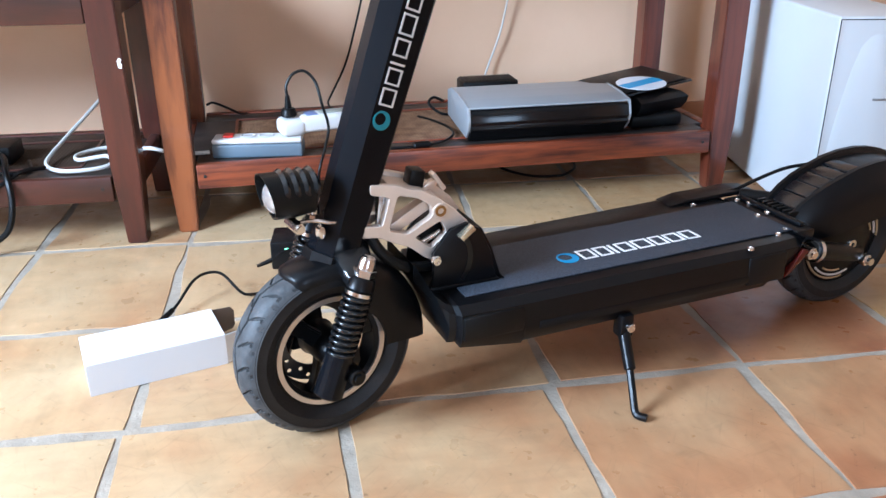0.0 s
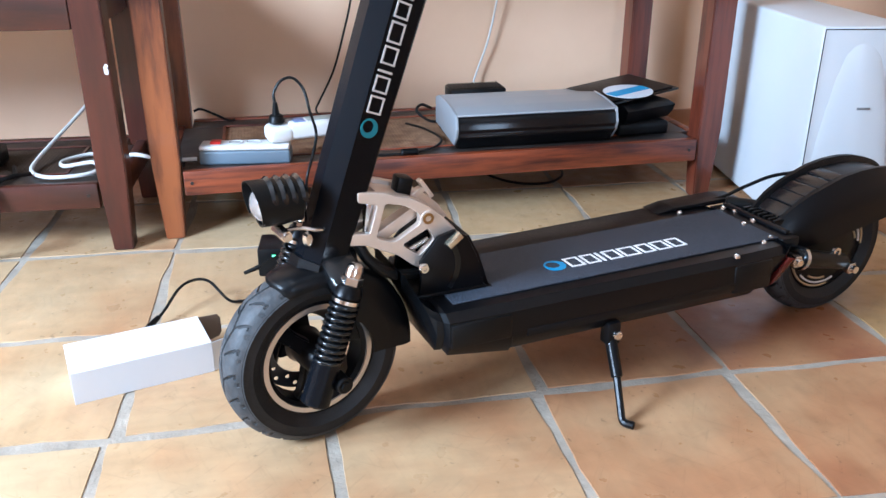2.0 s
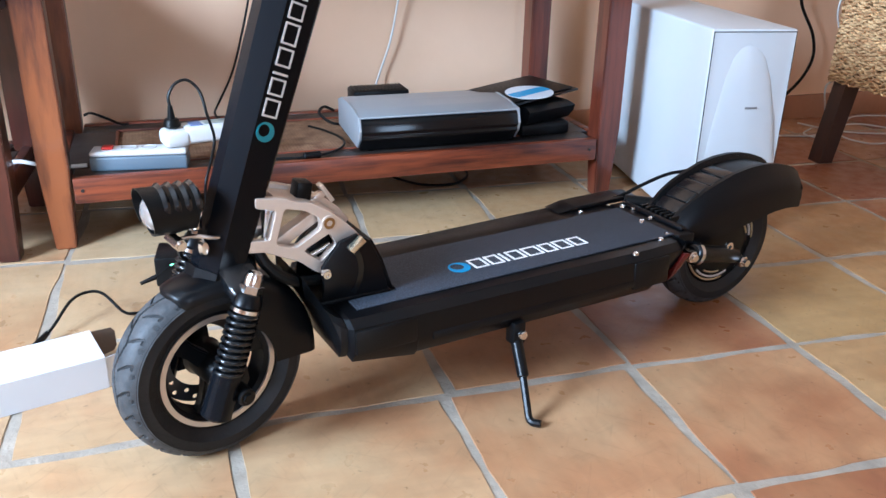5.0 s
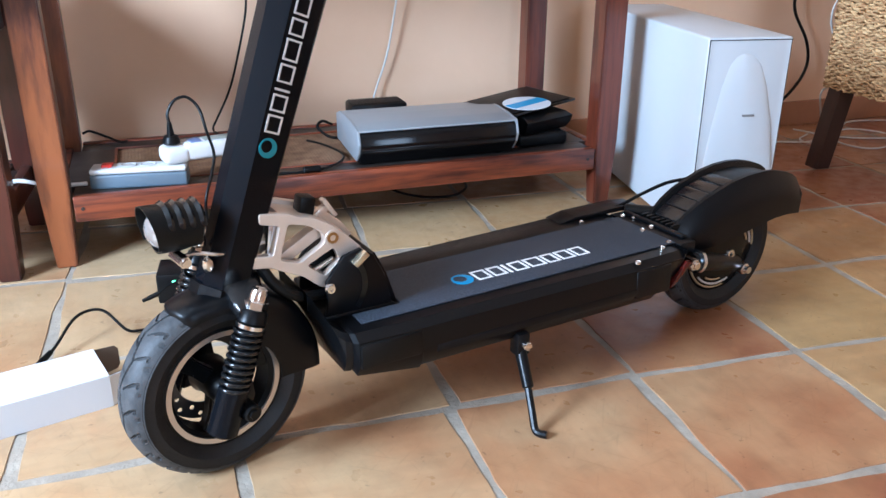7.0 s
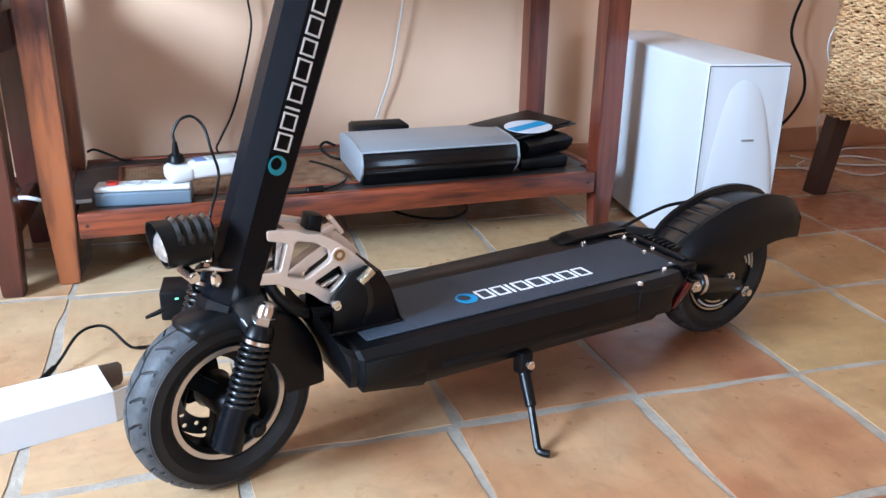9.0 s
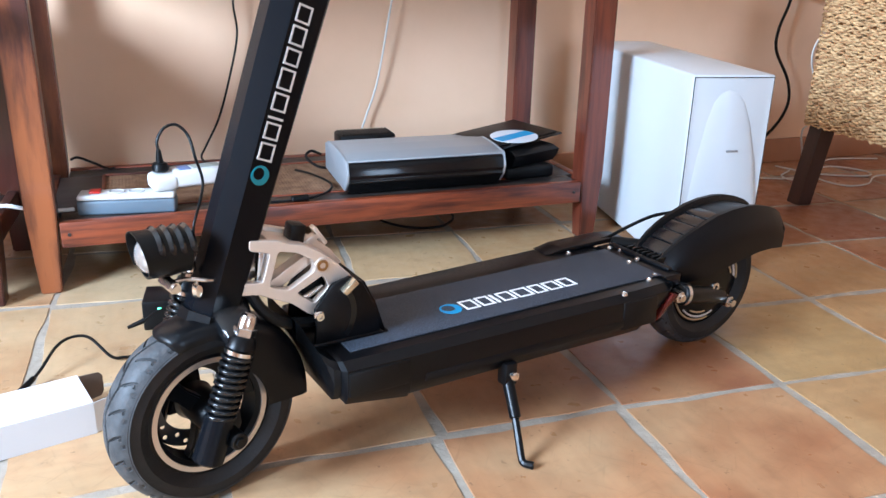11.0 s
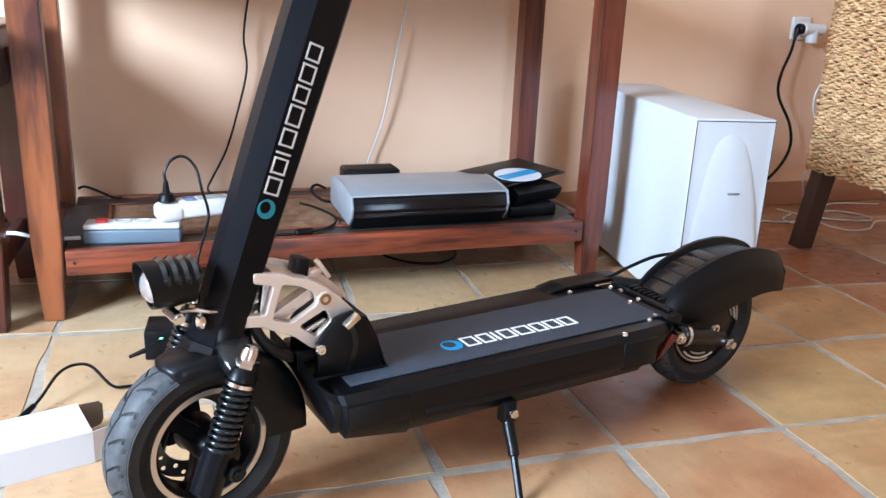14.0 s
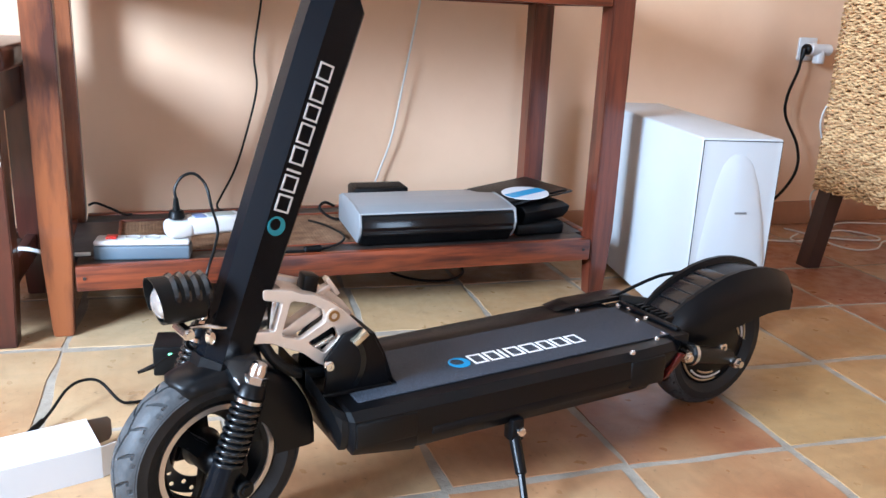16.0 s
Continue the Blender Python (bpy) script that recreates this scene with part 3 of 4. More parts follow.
cable("black_lead", "black lead looping off the dark table's shelf", [(-0.66, 1.90, 0.176), (-0.70, 1.86, 0.18), (-0.76, 1.82, 0.15), (-0.84, 1.81, 0.13)], 0.005, PLASTIC)
for pts in ([(-0.95, 1.90, 0.17), (-0.86, 1.93, 0.205), (-0.80, 1.89, 0.18), (-0.86, 1.86, 0.172), (-0.93, 1.88, 0.18)], [(-0.88, 2.02, 0.212), (-0.82, 1.95, 0.222), (-0.77, 1.88, 0.178), (-0.70, 1.90, 0.170), (-0.72, 1.98, 0.170)]):
    cable("black_lead", "tangled black lead on the dark table's shelf", pts, 0.005, PLASTIC)
tagged(part("power_adapter", box(-0.90, -0.755, 1.97, 2.07, SHELF, SHELF + 0.045, 0.008), PLASTIC), "black power adapter on the dark table's shelf", "adapter")

# power strip with energy meter
strip = on_table("power_strip", "grey and white power strip with a lit red switch", "power strip", 0.07, 0.028, turn=-8.5)
SLn = 0.216
part("base", box(0, SLn, 0, 0.056, 0, 0.034, 0.006, 3), GREYP, strip, "blue-grey lower shell")
part("cover", box(0.001, SLn - 0.001, -0.001, 0.057, 0.0345, 0.047, 0.005, 3), WHITEP, strip, "white upper shell")
part("switch", box(0.026, 0.05, 0.014, 0.042, 0.047, 0.053, 0.002), REDSW, strip, "red rocker switch")
for sx in (0.085, 0.128):
    part("socket", lathe([(0.0, 0.0475), (0.014, 0.0475), (0.0165, 0.0495), (0.019, 0.0475)], (sx, 0.028, 0), "Z", 24), GREYW, strip, "round socket recess")
meter = on_table("energy_meter", "white plug-in energy meter with small display", "energy meter", 0.232, 0.028, SHELF + 0.048, turn=12)
part("body", box(0, 0.064, -0.03, 0.035, 0.0, 0.040, 0.014, 4), WHITEP, meter)
part("display_block", box(0.050, 0.182, -0.028, 0.036, 0.004, 0.045, 0.010, 4), WHITEP, meter)
part("display", box(0.10, 0.165, -0.014, 0.024, 0.0447, 0.0465, 0.001), LCD, meter, "grey liquid-crystal display")
part("label", box(0.066, 0.094, -0.018, 0.028, 0.0447, 0.0462, 0.0006), BLUELAB, meter, "blue printed label")
plug = thing("plug", "black mains plug with a looped lead", "plug", at_table(0.258, 0.04, SHELF + 0.091))
part("plug_body", rod((0, 0, 0), (0, 0, 0.02), 0.02, 0.017, bevel=0.003), PLASTIC, plug)
part("strain_relief", rod((0, 0, 0.02), (0, 0, 0.05), 0.009, 0.005), PLASTIC, plug)
p0 = at_table(0.258, 0.04, SHELF + 0.091)
lead = [at_table(*p) - p0 for p in ((0.258, 0.04, 0.30), (0.257, 0.045, 0.325), (0.275, 0.05, 0.352), (0.303, 0.05, 0.358), (0.327, 0.04, 0.332), (0.337, 0.01, 0.285), (0.345, -0.05, 0.247), (0.335, -0.055, 0.20), (0.316, -0.06, 0.14))]
lead += [Vector(p) - p0 for p in ((-0.045, 1.80, 0.10), (-0.06, 1.775, 0.06), (-0.05, 1.76, 0.04))]
part("lead", tube(lead, 0.0034), PLASTIC, plug, "thin black lead")

# media console, adapter, disc and case on the shelf
con = on_table("media_console", "silver and black media console on the cane shelf", "media player", 0.692, 0.004, turn=-0.5)
CL = 0.43
part("lower_body", slab([(0.02, 0.004), (0.006, 0.022), (-0.012, 0.040), (-0.008, 0.048), (-0.014, 0.056), (-0.006, 0.084), (0.0, 0.088), (0.235, 0.088), (0.235, 0.004)], 0.008, CL - 0.008, "YZ", 0.002), GLOSS, con, "gloss black body with a folded front")
part("top_shell", slab([(-0.001, 0.0885), (0.0, 0.094), (0.06, 0.101), (0.13, 0.104), (0.20, 0.102), (0.24, 0.094), (0.24, 0.0885)], 0.006, CL - 0.006, "YZ", 0.0025), SILVERP, con, "silver curved lid")
for ex in (0.0, CL - 0.007):
    part("end_cap", slab([(0.02, 0.012), (-0.004, 0.036), (-0.012, 0.06), (0.0, 0.094), (0.06, 0.102), (0.13, 0.105), (0.20, 0.103), (0.242, 0.09), (0.242, 0.02)], ex, ex + 0.007, "YZ", 0.002), SILVERP, con, "silver end cap")
for fx in (0.04, CL - 0.04):
    for fy in (0.04, 0.2):
        part("foot", rod((fx, fy, 0), (fx, fy, 0.006), 0.012), PLASTIC, con)
ada = on_table("ribbed_adapter", "black ribbed power adapter behind the console", "adapter", 0.745, 0.275)
part("body", box(0, 0.16, 0, 0.085, 0, 0.098, 0.006), PLASTIC, ada)
for k in range(15):
    part("rib", box(0.008 + k * 0.01, 0.012 + k * 0.01, 0.006, 0.079, 0.098, 0.101, 0.0006, 1), PLASTIC, ada)
low = on_table("black_case", "black plastic case lying on the shelf", "case", 1.15, 0.045, turn=3)
part("shell", box(0, 0.15, 0, 0.22, 0, 0.036, 0.010, 3), PLASTIC, low)
low2 = on_table("black_case", "small black device resting askew on a case", "case", 1.165, 0.03, SHELF + 0.0365, 15)
part("shell", loft([[(x, y + 0.03 * (1 - f), z) for x, y in ((0.0, 0.0), (0.15 + 0.03 * f, 0.02), (0.165, 0.10), (0.16, 0.19), (0.0, 0.2))] for z, f in ((0.0, 0.6), (0.018, 0.9), (0.034, 1.0), (0.046, 0.5))]), PLASTIC, low2, "", 50)
fold = on_table("disc_wallet", "open black disc wallet lying on the cases", "disc wallet", 1.115, 0.035, SHELF + 0.0885, 22)
fold.matrix_world = pose(*(at_table(1.115, 0.035, SHELF + 0.0875) * UNIT), 2, -3, TABLE_TURN + 22)
part("cover", box(0, 0.265, 0, 0.19, 0, 0.006, 0.002), GLOSS, fold)
part("page", box(0.012, 0.253, 0.01, 0.18, 0.007, 0.010, 0.001), PLASTIC, fold)
disc = on_table("disc", "blue and white printed optical disc", "disc", 1.213, 0.122, SHELF + 0.106)
disc.matrix_world = pose(*(at_table(1.203, 0.122, SHELF + 0.1050) * UNIT), 2, -3, TABLE_TURN + 10)
part("face", lathe([(0.009, 0.0), (0.009, 0.0013), (0.067, 0.0013), (0.067, 0.0)], (0, 0, 0), "Z", 48, closed=True), DISCW, disc)
part("print", slab([(0.0655 * math.cos(radians(a)), 0.0655 * math.sin(radians(a))) for a in range(-8, 32, 4)] + [(0.0655 * math.cos(radians(a)), 0.0655 * math.sin(radians(a))) for a in range(172, 212, 4)], 0.0016, 0.0020, "XY"), DISCM, disc, "broad blue band")

# white carton with open flaps
car = thing("cardboard_box", "small white cardboard carton with open end flaps", "box", (-0.425, 1.186, 0), (0, 0, 18.8))
BL, BD, BH, bt = 0.224, 0.108, 0.057, 0.0015
part("panel", box(0, BL, 0, bt, 0, BH, 0.0004, 1), CARD, car)
part("panel", box(0, BL, BD - bt, BD, 0, BH, 0.0004, 1), CARD, car)
part("panel", box(0, BL, bt, BD - bt, BH - bt, BH, 0.0004, 1), CARD, car)
part("panel", box(0, BL, bt, BD - bt, 0.0005, bt, 0.0004, 1), CARD, car)
part("panel", box(0, bt, bt, BD - bt, bt, BH - bt, 0.0004, 1), CARD, car)
part("flap", box(0, 0.036, 0, bt, 0, BH - 0.002, 0.0003, 1, m=pose(BL, 0.0005, 0.001, 0, 0, 14)), CARD, car)
part("flap", slab([(0, 0.001), (0, BH - 0.003), (0.036, BH - 0.008), (0.042, BH - 0.016), (0.042, 0.012), (0.036, 0.004)], -bt, 0), CARDGREY, car, "brown inner flap face").matrix_basis = pose(BL * UNIT, BD * UNIT, 0.0005, 0, 0, 12)
part("flap", box(0, 0.05, 0.01, BD - 0.01, 0, bt, 0.0003, 1, m=pose(BL, 0, 0.001, 0, -8, 0)), CARDGREY, car, "grey inner flap face")

# charger
chg = thing("battery_charger", "black battery charger with green light on the floor", "charger", (-0.155, 1.64, 0), (0, 0, -4))
part("case", box(0, 0.13, 0, 0.09, 0, 0.064, 0.004), PLASTIC, chg)
part("light", box(0.031, 0.039, -0.0015, 0.001, 0.0465, 0.050, 0.001), LED, chg, "green glowing light")
part("lead", tube([(0.09, -0.004, 0.052), (0.06, -0.02, 0.060), (0.03, -0.03, 0.054), (0.006, -0.035, 0.038)], 0.0022), PLASTIC, chg)
part("lead_plug", rod((0.008, -0.034, 0.039), (-0.024, -0.042, 0.029), 0.0055, 0.0035), PLASTIC, chg)
cable("charger_lead", "thin black lead arching from the box along the tiles", [(-0.345, 1.42, 0.012), (-0.325, 1.46, 0.022), (-0.30, 1.51, 0.045), (-0.275, 1.535, 0.05), (-0.245, 1.535, 0.045), (-0.21, 1.515, 0.012), (-0.185, 1.515, 0.006), (-0.13, 1.53, 0.005), (-0.08, 1.55, 0.005), (0.0, 1.6, 0.005)], 0.0029, PLASTIC)
tagged(part("lead_connector", rod((-0.358, 1.395, 0.008), (-0.332, 1.447, 0.018), 0.007, 0.005, bevel=0.002), PLASTIC), "black barrel connector at the lead's end", "connector")

# skirting tiles
k = 0
x = -4.5
while x < 2.5:
    part("skirting_tile", box(x + 0.003, x + 0.331, -0.014, -0.001, 0.001, 0.092, 0.002, m=WALL), SKIRT, skirting)
    x += 0.334

# ---- the scooter ----
scooter = thing("electric_scooter", "black electric kick scooter leaning on its kickstand", "scooter", (-0.0458, 1.086, 0), (0, 0, 14.5))
WR, TW = 0.136, 0.034
RX = 1.018
STEER = pose(0, -0.015, 0, 0, 0, 10.5)
S = lambda name, bm, mat, parent=None, label="", angle=35: part(name, bm, mat, parent or scooter, label, angle)
F = lambda bm: moved(bm, STEER)


def tyre_profile(R, w):
    return [(R - 0.045, -w * 0.66), (R - 0.03, -w), (R - 0.014, -w * 0.96), (R - 0.005, -w * 0.68), (R - 0.001, -w * 0.34), (R, 0), (R - 0.001, w * 0.34), (R - 0.005, w * 0.68), (R - 0.014, w * 0.96), (R - 0.03, w), (R - 0.045, w * 0.66), (R - 0.047, 0)]


def tread_bm(R, w, count=22, seg=704, across=45):
    """A worn tread band: a zigzag centre groove and short hooked side grooves pressed into it."""
    def groove(a, v):
        u = a * count / (2 * math.pi)
        tri = abs((u * 0.5) % 1.0 - 0.5) * 4 - 1
        if abs(v - 0.17 * tri) < 0.042:
            return 1.0
        side = 1 if v > 0 else -1
        m = abs(v)
        q = (u + (0.5 if side > 0 else 0.0) + 0.62 * m) % 1.0
        if 0.12 < m < 0.80 and q < 0.075:
            return 1.0
        if 0.75 < m < 0.81 and q < 0.24:
            return 0.8
        if 0.82 < m < 0.90 and 0.42 < q < 0.56:
            return 0.6
        return 0.0
    verts, faces = [], []
    for i in range(seg):
        a = 2 * math.pi * i / seg
        for j in range(across):
            v = -1.03 + 2.06 * j / (across - 1)
            r = R - 0.014 * abs(v) ** 2.6 + 0.0022 - 0.003 * min(1.0, abs(v)) ** 8 - 0.0046 * groove(a, v)
            verts.append((r * math.cos(a), v * w * 0.965, r * math.sin(a)))
    for i in range(seg):
        p, q = i * across, (i + 1) % seg * across
        faces += [(p + j, q + j, q + j + 1, p + j + 1) for j in range(across - 1)]
    me = bpy.data.meshes.new("tmp")
    me.from_pydata(verts, [], faces)
    out = bmesh.new()
    out.from_mesh(me)
    bpy.data.meshes.remove(me)
    bmesh.ops.recalc_face_normals(out, faces=out.faces)
    return out


def ring_bm(r0, r1, y0, y1, seg=64):
    return lathe([(r0, y0), (r1, y0), (r1, y1), (r0, y1)], axis="Y", seg=seg, closed=True)


def pierced(outer, holes, y0, y1):
    """Flat plate of thickness with windows cut through it."""
    bm = bmesh.new()
    for loop in [outer] + holes:
        vs = [bm.verts.new((x, y0, z)) for x, z in loop]
        for i in range(len(vs)):
            bm.edges.new((vs[i], vs[i - 1]))
    bmesh.ops.triangle_fill(bm, edges=bm.edges[:], use_beauty=True, use_dissolve=False)
    bmesh.ops.recalc_face_normals(bm, faces=bm.faces)
    ext = bmesh.ops.extrude_face_region(bm, geom=bm.faces[:] + bm.edges[:] + bm.verts[:])
    bmesh.ops.translate(bm, verts=[g for g in ext["geom"] if isinstance(g, bmesh.types.BMVert)], vec=(0, y1 - y0, 0))
    bmesh.ops.recalc_face_normals(bm, faces=bm.faces)
    rim = [e for e in bm.edges if len(e.link_faces) == 2 and e.calc_face_angle() > 1.2]
    bmesh.ops.bevel(bm, geom=rim, offset=0.0009, segments=1, affect="EDGES")
    return bm


# front wheel
HF = STEER @ Matrix.Translation((-0.003, -0.007, WR - 0.003))
ft = S("front_wheel", lathe(tyre_profile(WR, TW), axis="Y", seg=96, closed=True, m=HF), RUBBER, None, "black pneumatic tyre")
tagged(S("tread", moved(tread_bm(WR, TW), HF), TREAD, ft), kind="stuff")
S("rim", moved(lathe([(0.091, -0.022), (0.082, -0.024), (0.073, -0.016), (0.071, 0.016), (0.082, 0.024), (0.091, 0.022)], axis="Y", seg=64, closed=True), HF), BLACK, ft, "black alloy rim")
for yy in (-0.0245, 0.0215):
    S("rim_ring", moved(ring_bm(0.079, 0.0865, yy, yy + 0.003), HF), RIMSILVER, ft, "silver rim edge")
S("hub", moved(lathe([(0, -0.035), (0.018, -0.035), (0.024, -0.025), (0.026, 0.02), (0.03, 0.03), (0, 0.032)], axis="Y", seg=32), HF), BLACK, ft)
for k in range(3):
    spoke = [[(x, y0, z0) for y0, z0 in ((-d, -h), (d, -h), (d, h), (-d, h))] for x, d, h in ((0.016, 0.011, 0.013), (0.045, 0.009, 0.0105), (0.066, 0.010, 0.013), (0.080, 0.014, 0.021))]
    bm = loft(spoke)
    bmesh.ops.bevel(bm, geom=list(bm.edges), offset=0.0025, segments=2, affect="EDGES")
    S("spoke", moved(bm, HF @ pose(0, 0, 0, 0, 120 * k + 105, 0)), PLASTICS, ft)
ring24 = lambda cx, cz, r, n: [(cx + r * math.cos(2 * math.pi * k / n), cz + r * math.sin(2 * math.pi * k / n)) for k in range(n)]
holes = [ring24((0.057 + 0.009 * (k % 2)) * math.cos(radians(15 * k)), (0.057 + 0.009 * (k % 2)) * math.sin(radians(15 * k)), 0.0034, 8) for k in range(24)]
S("brake_disc", moved(pierced(ring24(0, 0, 0.074, 64), [ring24(0, 0, 0.048, 48)] + holes, 0.033, 0.0355), HF), DARKSTEEL, ft, "drilled dark steel brake disc")
S("caliper", moved(box(-0.024, 0.024, 0.022, 0.047, -0.017, 0.017, 0.006, 3), HF @ pose(-0.030, 0, 0.058, 0, -28, 0)), BLACK, None, "black brake caliper")


# fork legs with springs
def fork_leg(y, dx=0.0, rise=0.0):
    ax = lambda z: (-0.036 + dx + (z + (rise if z > 0.1 else 0) - 0.085) * 0.39, y, z + (rise if z > 0.1 else 0))
    lower = S("fork_leg", F(rod(ax(0.090), ax(0.155), 0.0215, 0.0205, 24, 0.003)), ANODISED, None, "dark cylindrical lower fork leg")
    S("inner_rod", F(rod(ax(0.15), ax(0.248), 0.012)), PLASTIC, lower)
    d = Vector((0.39, 0, 1)).normalized()
    u = d.cross(Vector((0, 1, 0))).normalized()
    v = d.cross(u)
    base, turns, L = Vector(ax(0.152)), 9.5, 0.088
    pts = [base + d * (L * i / 190) + 0.0185 * (math.cos(2 * math.pi * turns * i / 190) * u + math.sin(2 * math.pi * turns * i / 190) * v) for i in range(191)]
    S("spring", F(tube(pts, 0.0036, 6, raw=True)), GLOSSMETAL, lower, "black coil spring", 80)
    S("collar", F(rod(ax(0.236), ax(0.241), 0.0205, seg=24)), CHROME, lower, "bright collar ring")
    S("upper_cup", F(rod(ax(0.2415), ax(0.260), 0.0205, 0.018, 24, 0.003)), BLACK, lower)
    S("cap_nut", F(merge(rod(ax(0.260), ax(0.271), 0.0162, seg=6, bevel=0.001), lathe([(0.0, 0.021), (0.006, 0.0205), (0.0105, 0.0175), (0.0125, 0.011), (0.0128, 0.0)], axis="Z", seg=20, m=Matrix.Translation(ax(0.270)) @ pose(0, 0, 0, 0, 21.5, 0)))), CHROME, lower, "chromed domed nut")
    s = -1 if y < 0 else 1
    S("dropout", F(slab([(-0.03, 0.10), (-0.005, 0.155), (0.022, 0.165), (0.026, 0.125), (0.012, 0.098)], y - s * 0.012 - 0.004, y - s * 0.012 + 0.004, "XZ", 0.002)), BLACK, lower)
    S("axle_bolt", F(merge(rod((0.004, y + s * 0.026, 0.118), (0.004, y - s * 0.02, 0.118), 0.0125, seg=20, bevel=0.002), rod((0.004, y + s * 0.029, 0.118), (0.004, y + s * 0.02, 0.118), 0.007, seg=6))), PLASTIC, lower, "dark axle bolt")
    return lower


fork_leg(-0.072)
fork_leg(0.072, -0.018, 0.040)
# crown bridging both legs
crown = []
for k in range(17):
    u = k / 16
    y = -0.072 + 0.144 * u
    bow = math.sin(math.pi * u)
    x, z = 0.028 + 0.010 * bow, 0.256 + 0.030 * bow
    w, hh = 0.019 + 0.012 * bow, 0.010
    crown.append([(x - w, y, z - hh), (x + w, y, z - hh), (x + w, y, z + hh * 0.6), (x + w * 0.7, y, z + hh), (x - w * 0.7, y, z + hh), (x - w, y, z + hh * 0.6)])
S("fork_crown", F(loft(crown)), GLOSSMETAL, None, "gloss black arched fork crown", 60)


def arch_shell(stations, place):
    """Open shell of thickness: stations of (half width, skirt, crown rise)."""
    rings = []
    for st in stations:
        outer, inner = place(st, 0.0), place(st, 0.004)
        rings.append(outer + inner[::-1])
    return loft(rings)


def fender_ring(st, inset):
    a, w, skirt, r = st
    c, s = math.cos(radians(a)), math.sin(radians(a))
    pts = [(-w, -skirt), (-w, -skirt * 0.5 - 0.008), (-w, -0.016), (-w * 0.93, -0.006), (-w * 0.75, -0.001), (-w * 0.35, 0.003), (0, 0.004), (w * 0.35, 0.003), (w * 0.75, -0.001), (w * 0.93, -0.006), (w, -0.016), (w, -skirt * 0.5 - 0.008), (w, -skirt)]
    out = []
    for y, d in pts:
        yy = y * (1 - inset / w)
        rr = r + d - (inset if abs(y) < w * 0.99 else 0)
        out.append(((rr) * c, yy, WR + rr * s))
    return out


sts = [(115, 0.014, 0.014, 0.138), (113, 0.028, 0.016, 0.140)] + [(a, 0.034 + 0.012 * min(1, (112 - a) / 40), 0.022 + 0.050 * min(1, max(0, (84 - a) / 25)), 0.1405 + 0.010 * min(1, max(0, (95 - a) / 55))) for a in range(111, -9, -6)]
S("front_fender", F(moved(arch_shell(sts, fender_ring), Matrix.Translation((-0.003, -0.007, -0.003)))), PLASTICS, None, "smooth black plastic front mudguard", 50)

# stem
stem_m = STEER @ pose(0.015, 0, 0.272, 0, 20.7, 0)
sec = [(-0.034, -0.012), (-0.014, -0.035), (0.029, -0.035), (0.034, -0.030), (0.034, 0.030), (0.029, 0.035), (-0.014, 0.035), (-0.034, 0.012)]
stem = S("stem", moved(loft([[(x * (k if x < 0 else k2), y * k3, z) for x, y in sec] for z, k, k2, k3 in ((0.0, 0.86, 0.86, 1), (0.45, 1.12, 1.12, 1), (0.522, 1.12, 1.12, 1), (0.552, 1.05, 0.35, 0.9), (1.0, 1.0, 0.35, 0.8))]), stem_m), ANODISED, None, "black faceted steering stem", 12)
S("stem_foot", moved(loft([[(x * 1.02, y * 1.1, z) for x, y in sec] for z in (-0.02, 0.006)]), stem_m), BLACK, stem)


def plain_mark(unit, height, place, name, mat, parent):
    """A brand mark given only as a row of eight plain hollow blocks of uneven width."""
    st = height * 0.115
    x = 0.0
    for wide in (0.98, 0.92, 0.26, 0.98, 1.14, 0.9, 1.02, 0.95):
        w = unit * wide * 0.86
        if wide < 0.5:
            bm = box(x, x + st * 1.2, 0, height, 0, 0.0009, 0)
        else:
            bm = merge(box(x, x + w, height - st, height, 0, 0.0009, 0), box(x, x + w, 0, st, 0, 0.0009, 0), box(x, x + st, st, height - st, 0, 0.0009, 0), box(x + w - st, x + w, st, height - st, 0, 0.0009, 0))
        S(name, moved(bm, place), mat, parent)
        x += w + unit * 0.16


def crescent(r, cx, cy, z, lean):
    """A ring whose one side is thicker."""
    rings = []
    for rr, o, zz in ((r, 0, 0), (r, 0, 0.0009), (r * 0.62, 0.22 * r, 0.0009), (r * 0.62, 0.22 * r, 0)):
        rings.append([(cx + o * math.cos(lean) + rr * math.cos(q), cy + o * math.sin(lean) + rr * math.sin(q), z + zz) for q in (2 * math.pi * k / 36 for k in range(36))])
    return loft(rings, closed=True)


tm = stem_m @ Matrix(((0, -1, 0, 0.0140), (0, 0, -1, -0.0352), (1, 0, 0, 0.226), (0, 0, 0, 1)))
plain_mark(0.0290, 0.023, tm, "mark_block", DECAL, stem)
S("mark_ring", moved(crescent(0.0135, -0.020, 0.0115, 0, 0.9), tm), TEAL, stem, "teal ring mark")

# headlight
lm = STEER @ pose(-0.033, -0.002, 0.373, 0, 4, -2) @ Matrix.Scale(0.94, 4)
hl = S("headlight", moved(lathe([(0.0, 0.033), (0.020, 0.033), (0.029, 0.027), (0.0335, 0.0), (0.0335, -0.030), (0.030, -0.031), (0.029, -0.01), (0.0, -0.008)], axis="X", seg=40), lm), PLASTIC, None, "black finned headlight housing")
hood = []
for x in (-0.046, -0.02, 0.024):
    ring = [(x, 0.0352 * math.cos(radians(a)), 0.0352 * math.sin(radians(a))) for a in range(-38, 219, 8)] + [(x, 0.0335 * math.cos(radians(a)), 0.0335 * math.sin(radians(a))) for a in range(218, -39, -8)]
    hood.append([(px_ + (0.012 if x < -0.03 else 0) * (0.4 - pz / 0.035 * 0.7), py, pz) for px_, py, pz in ring])
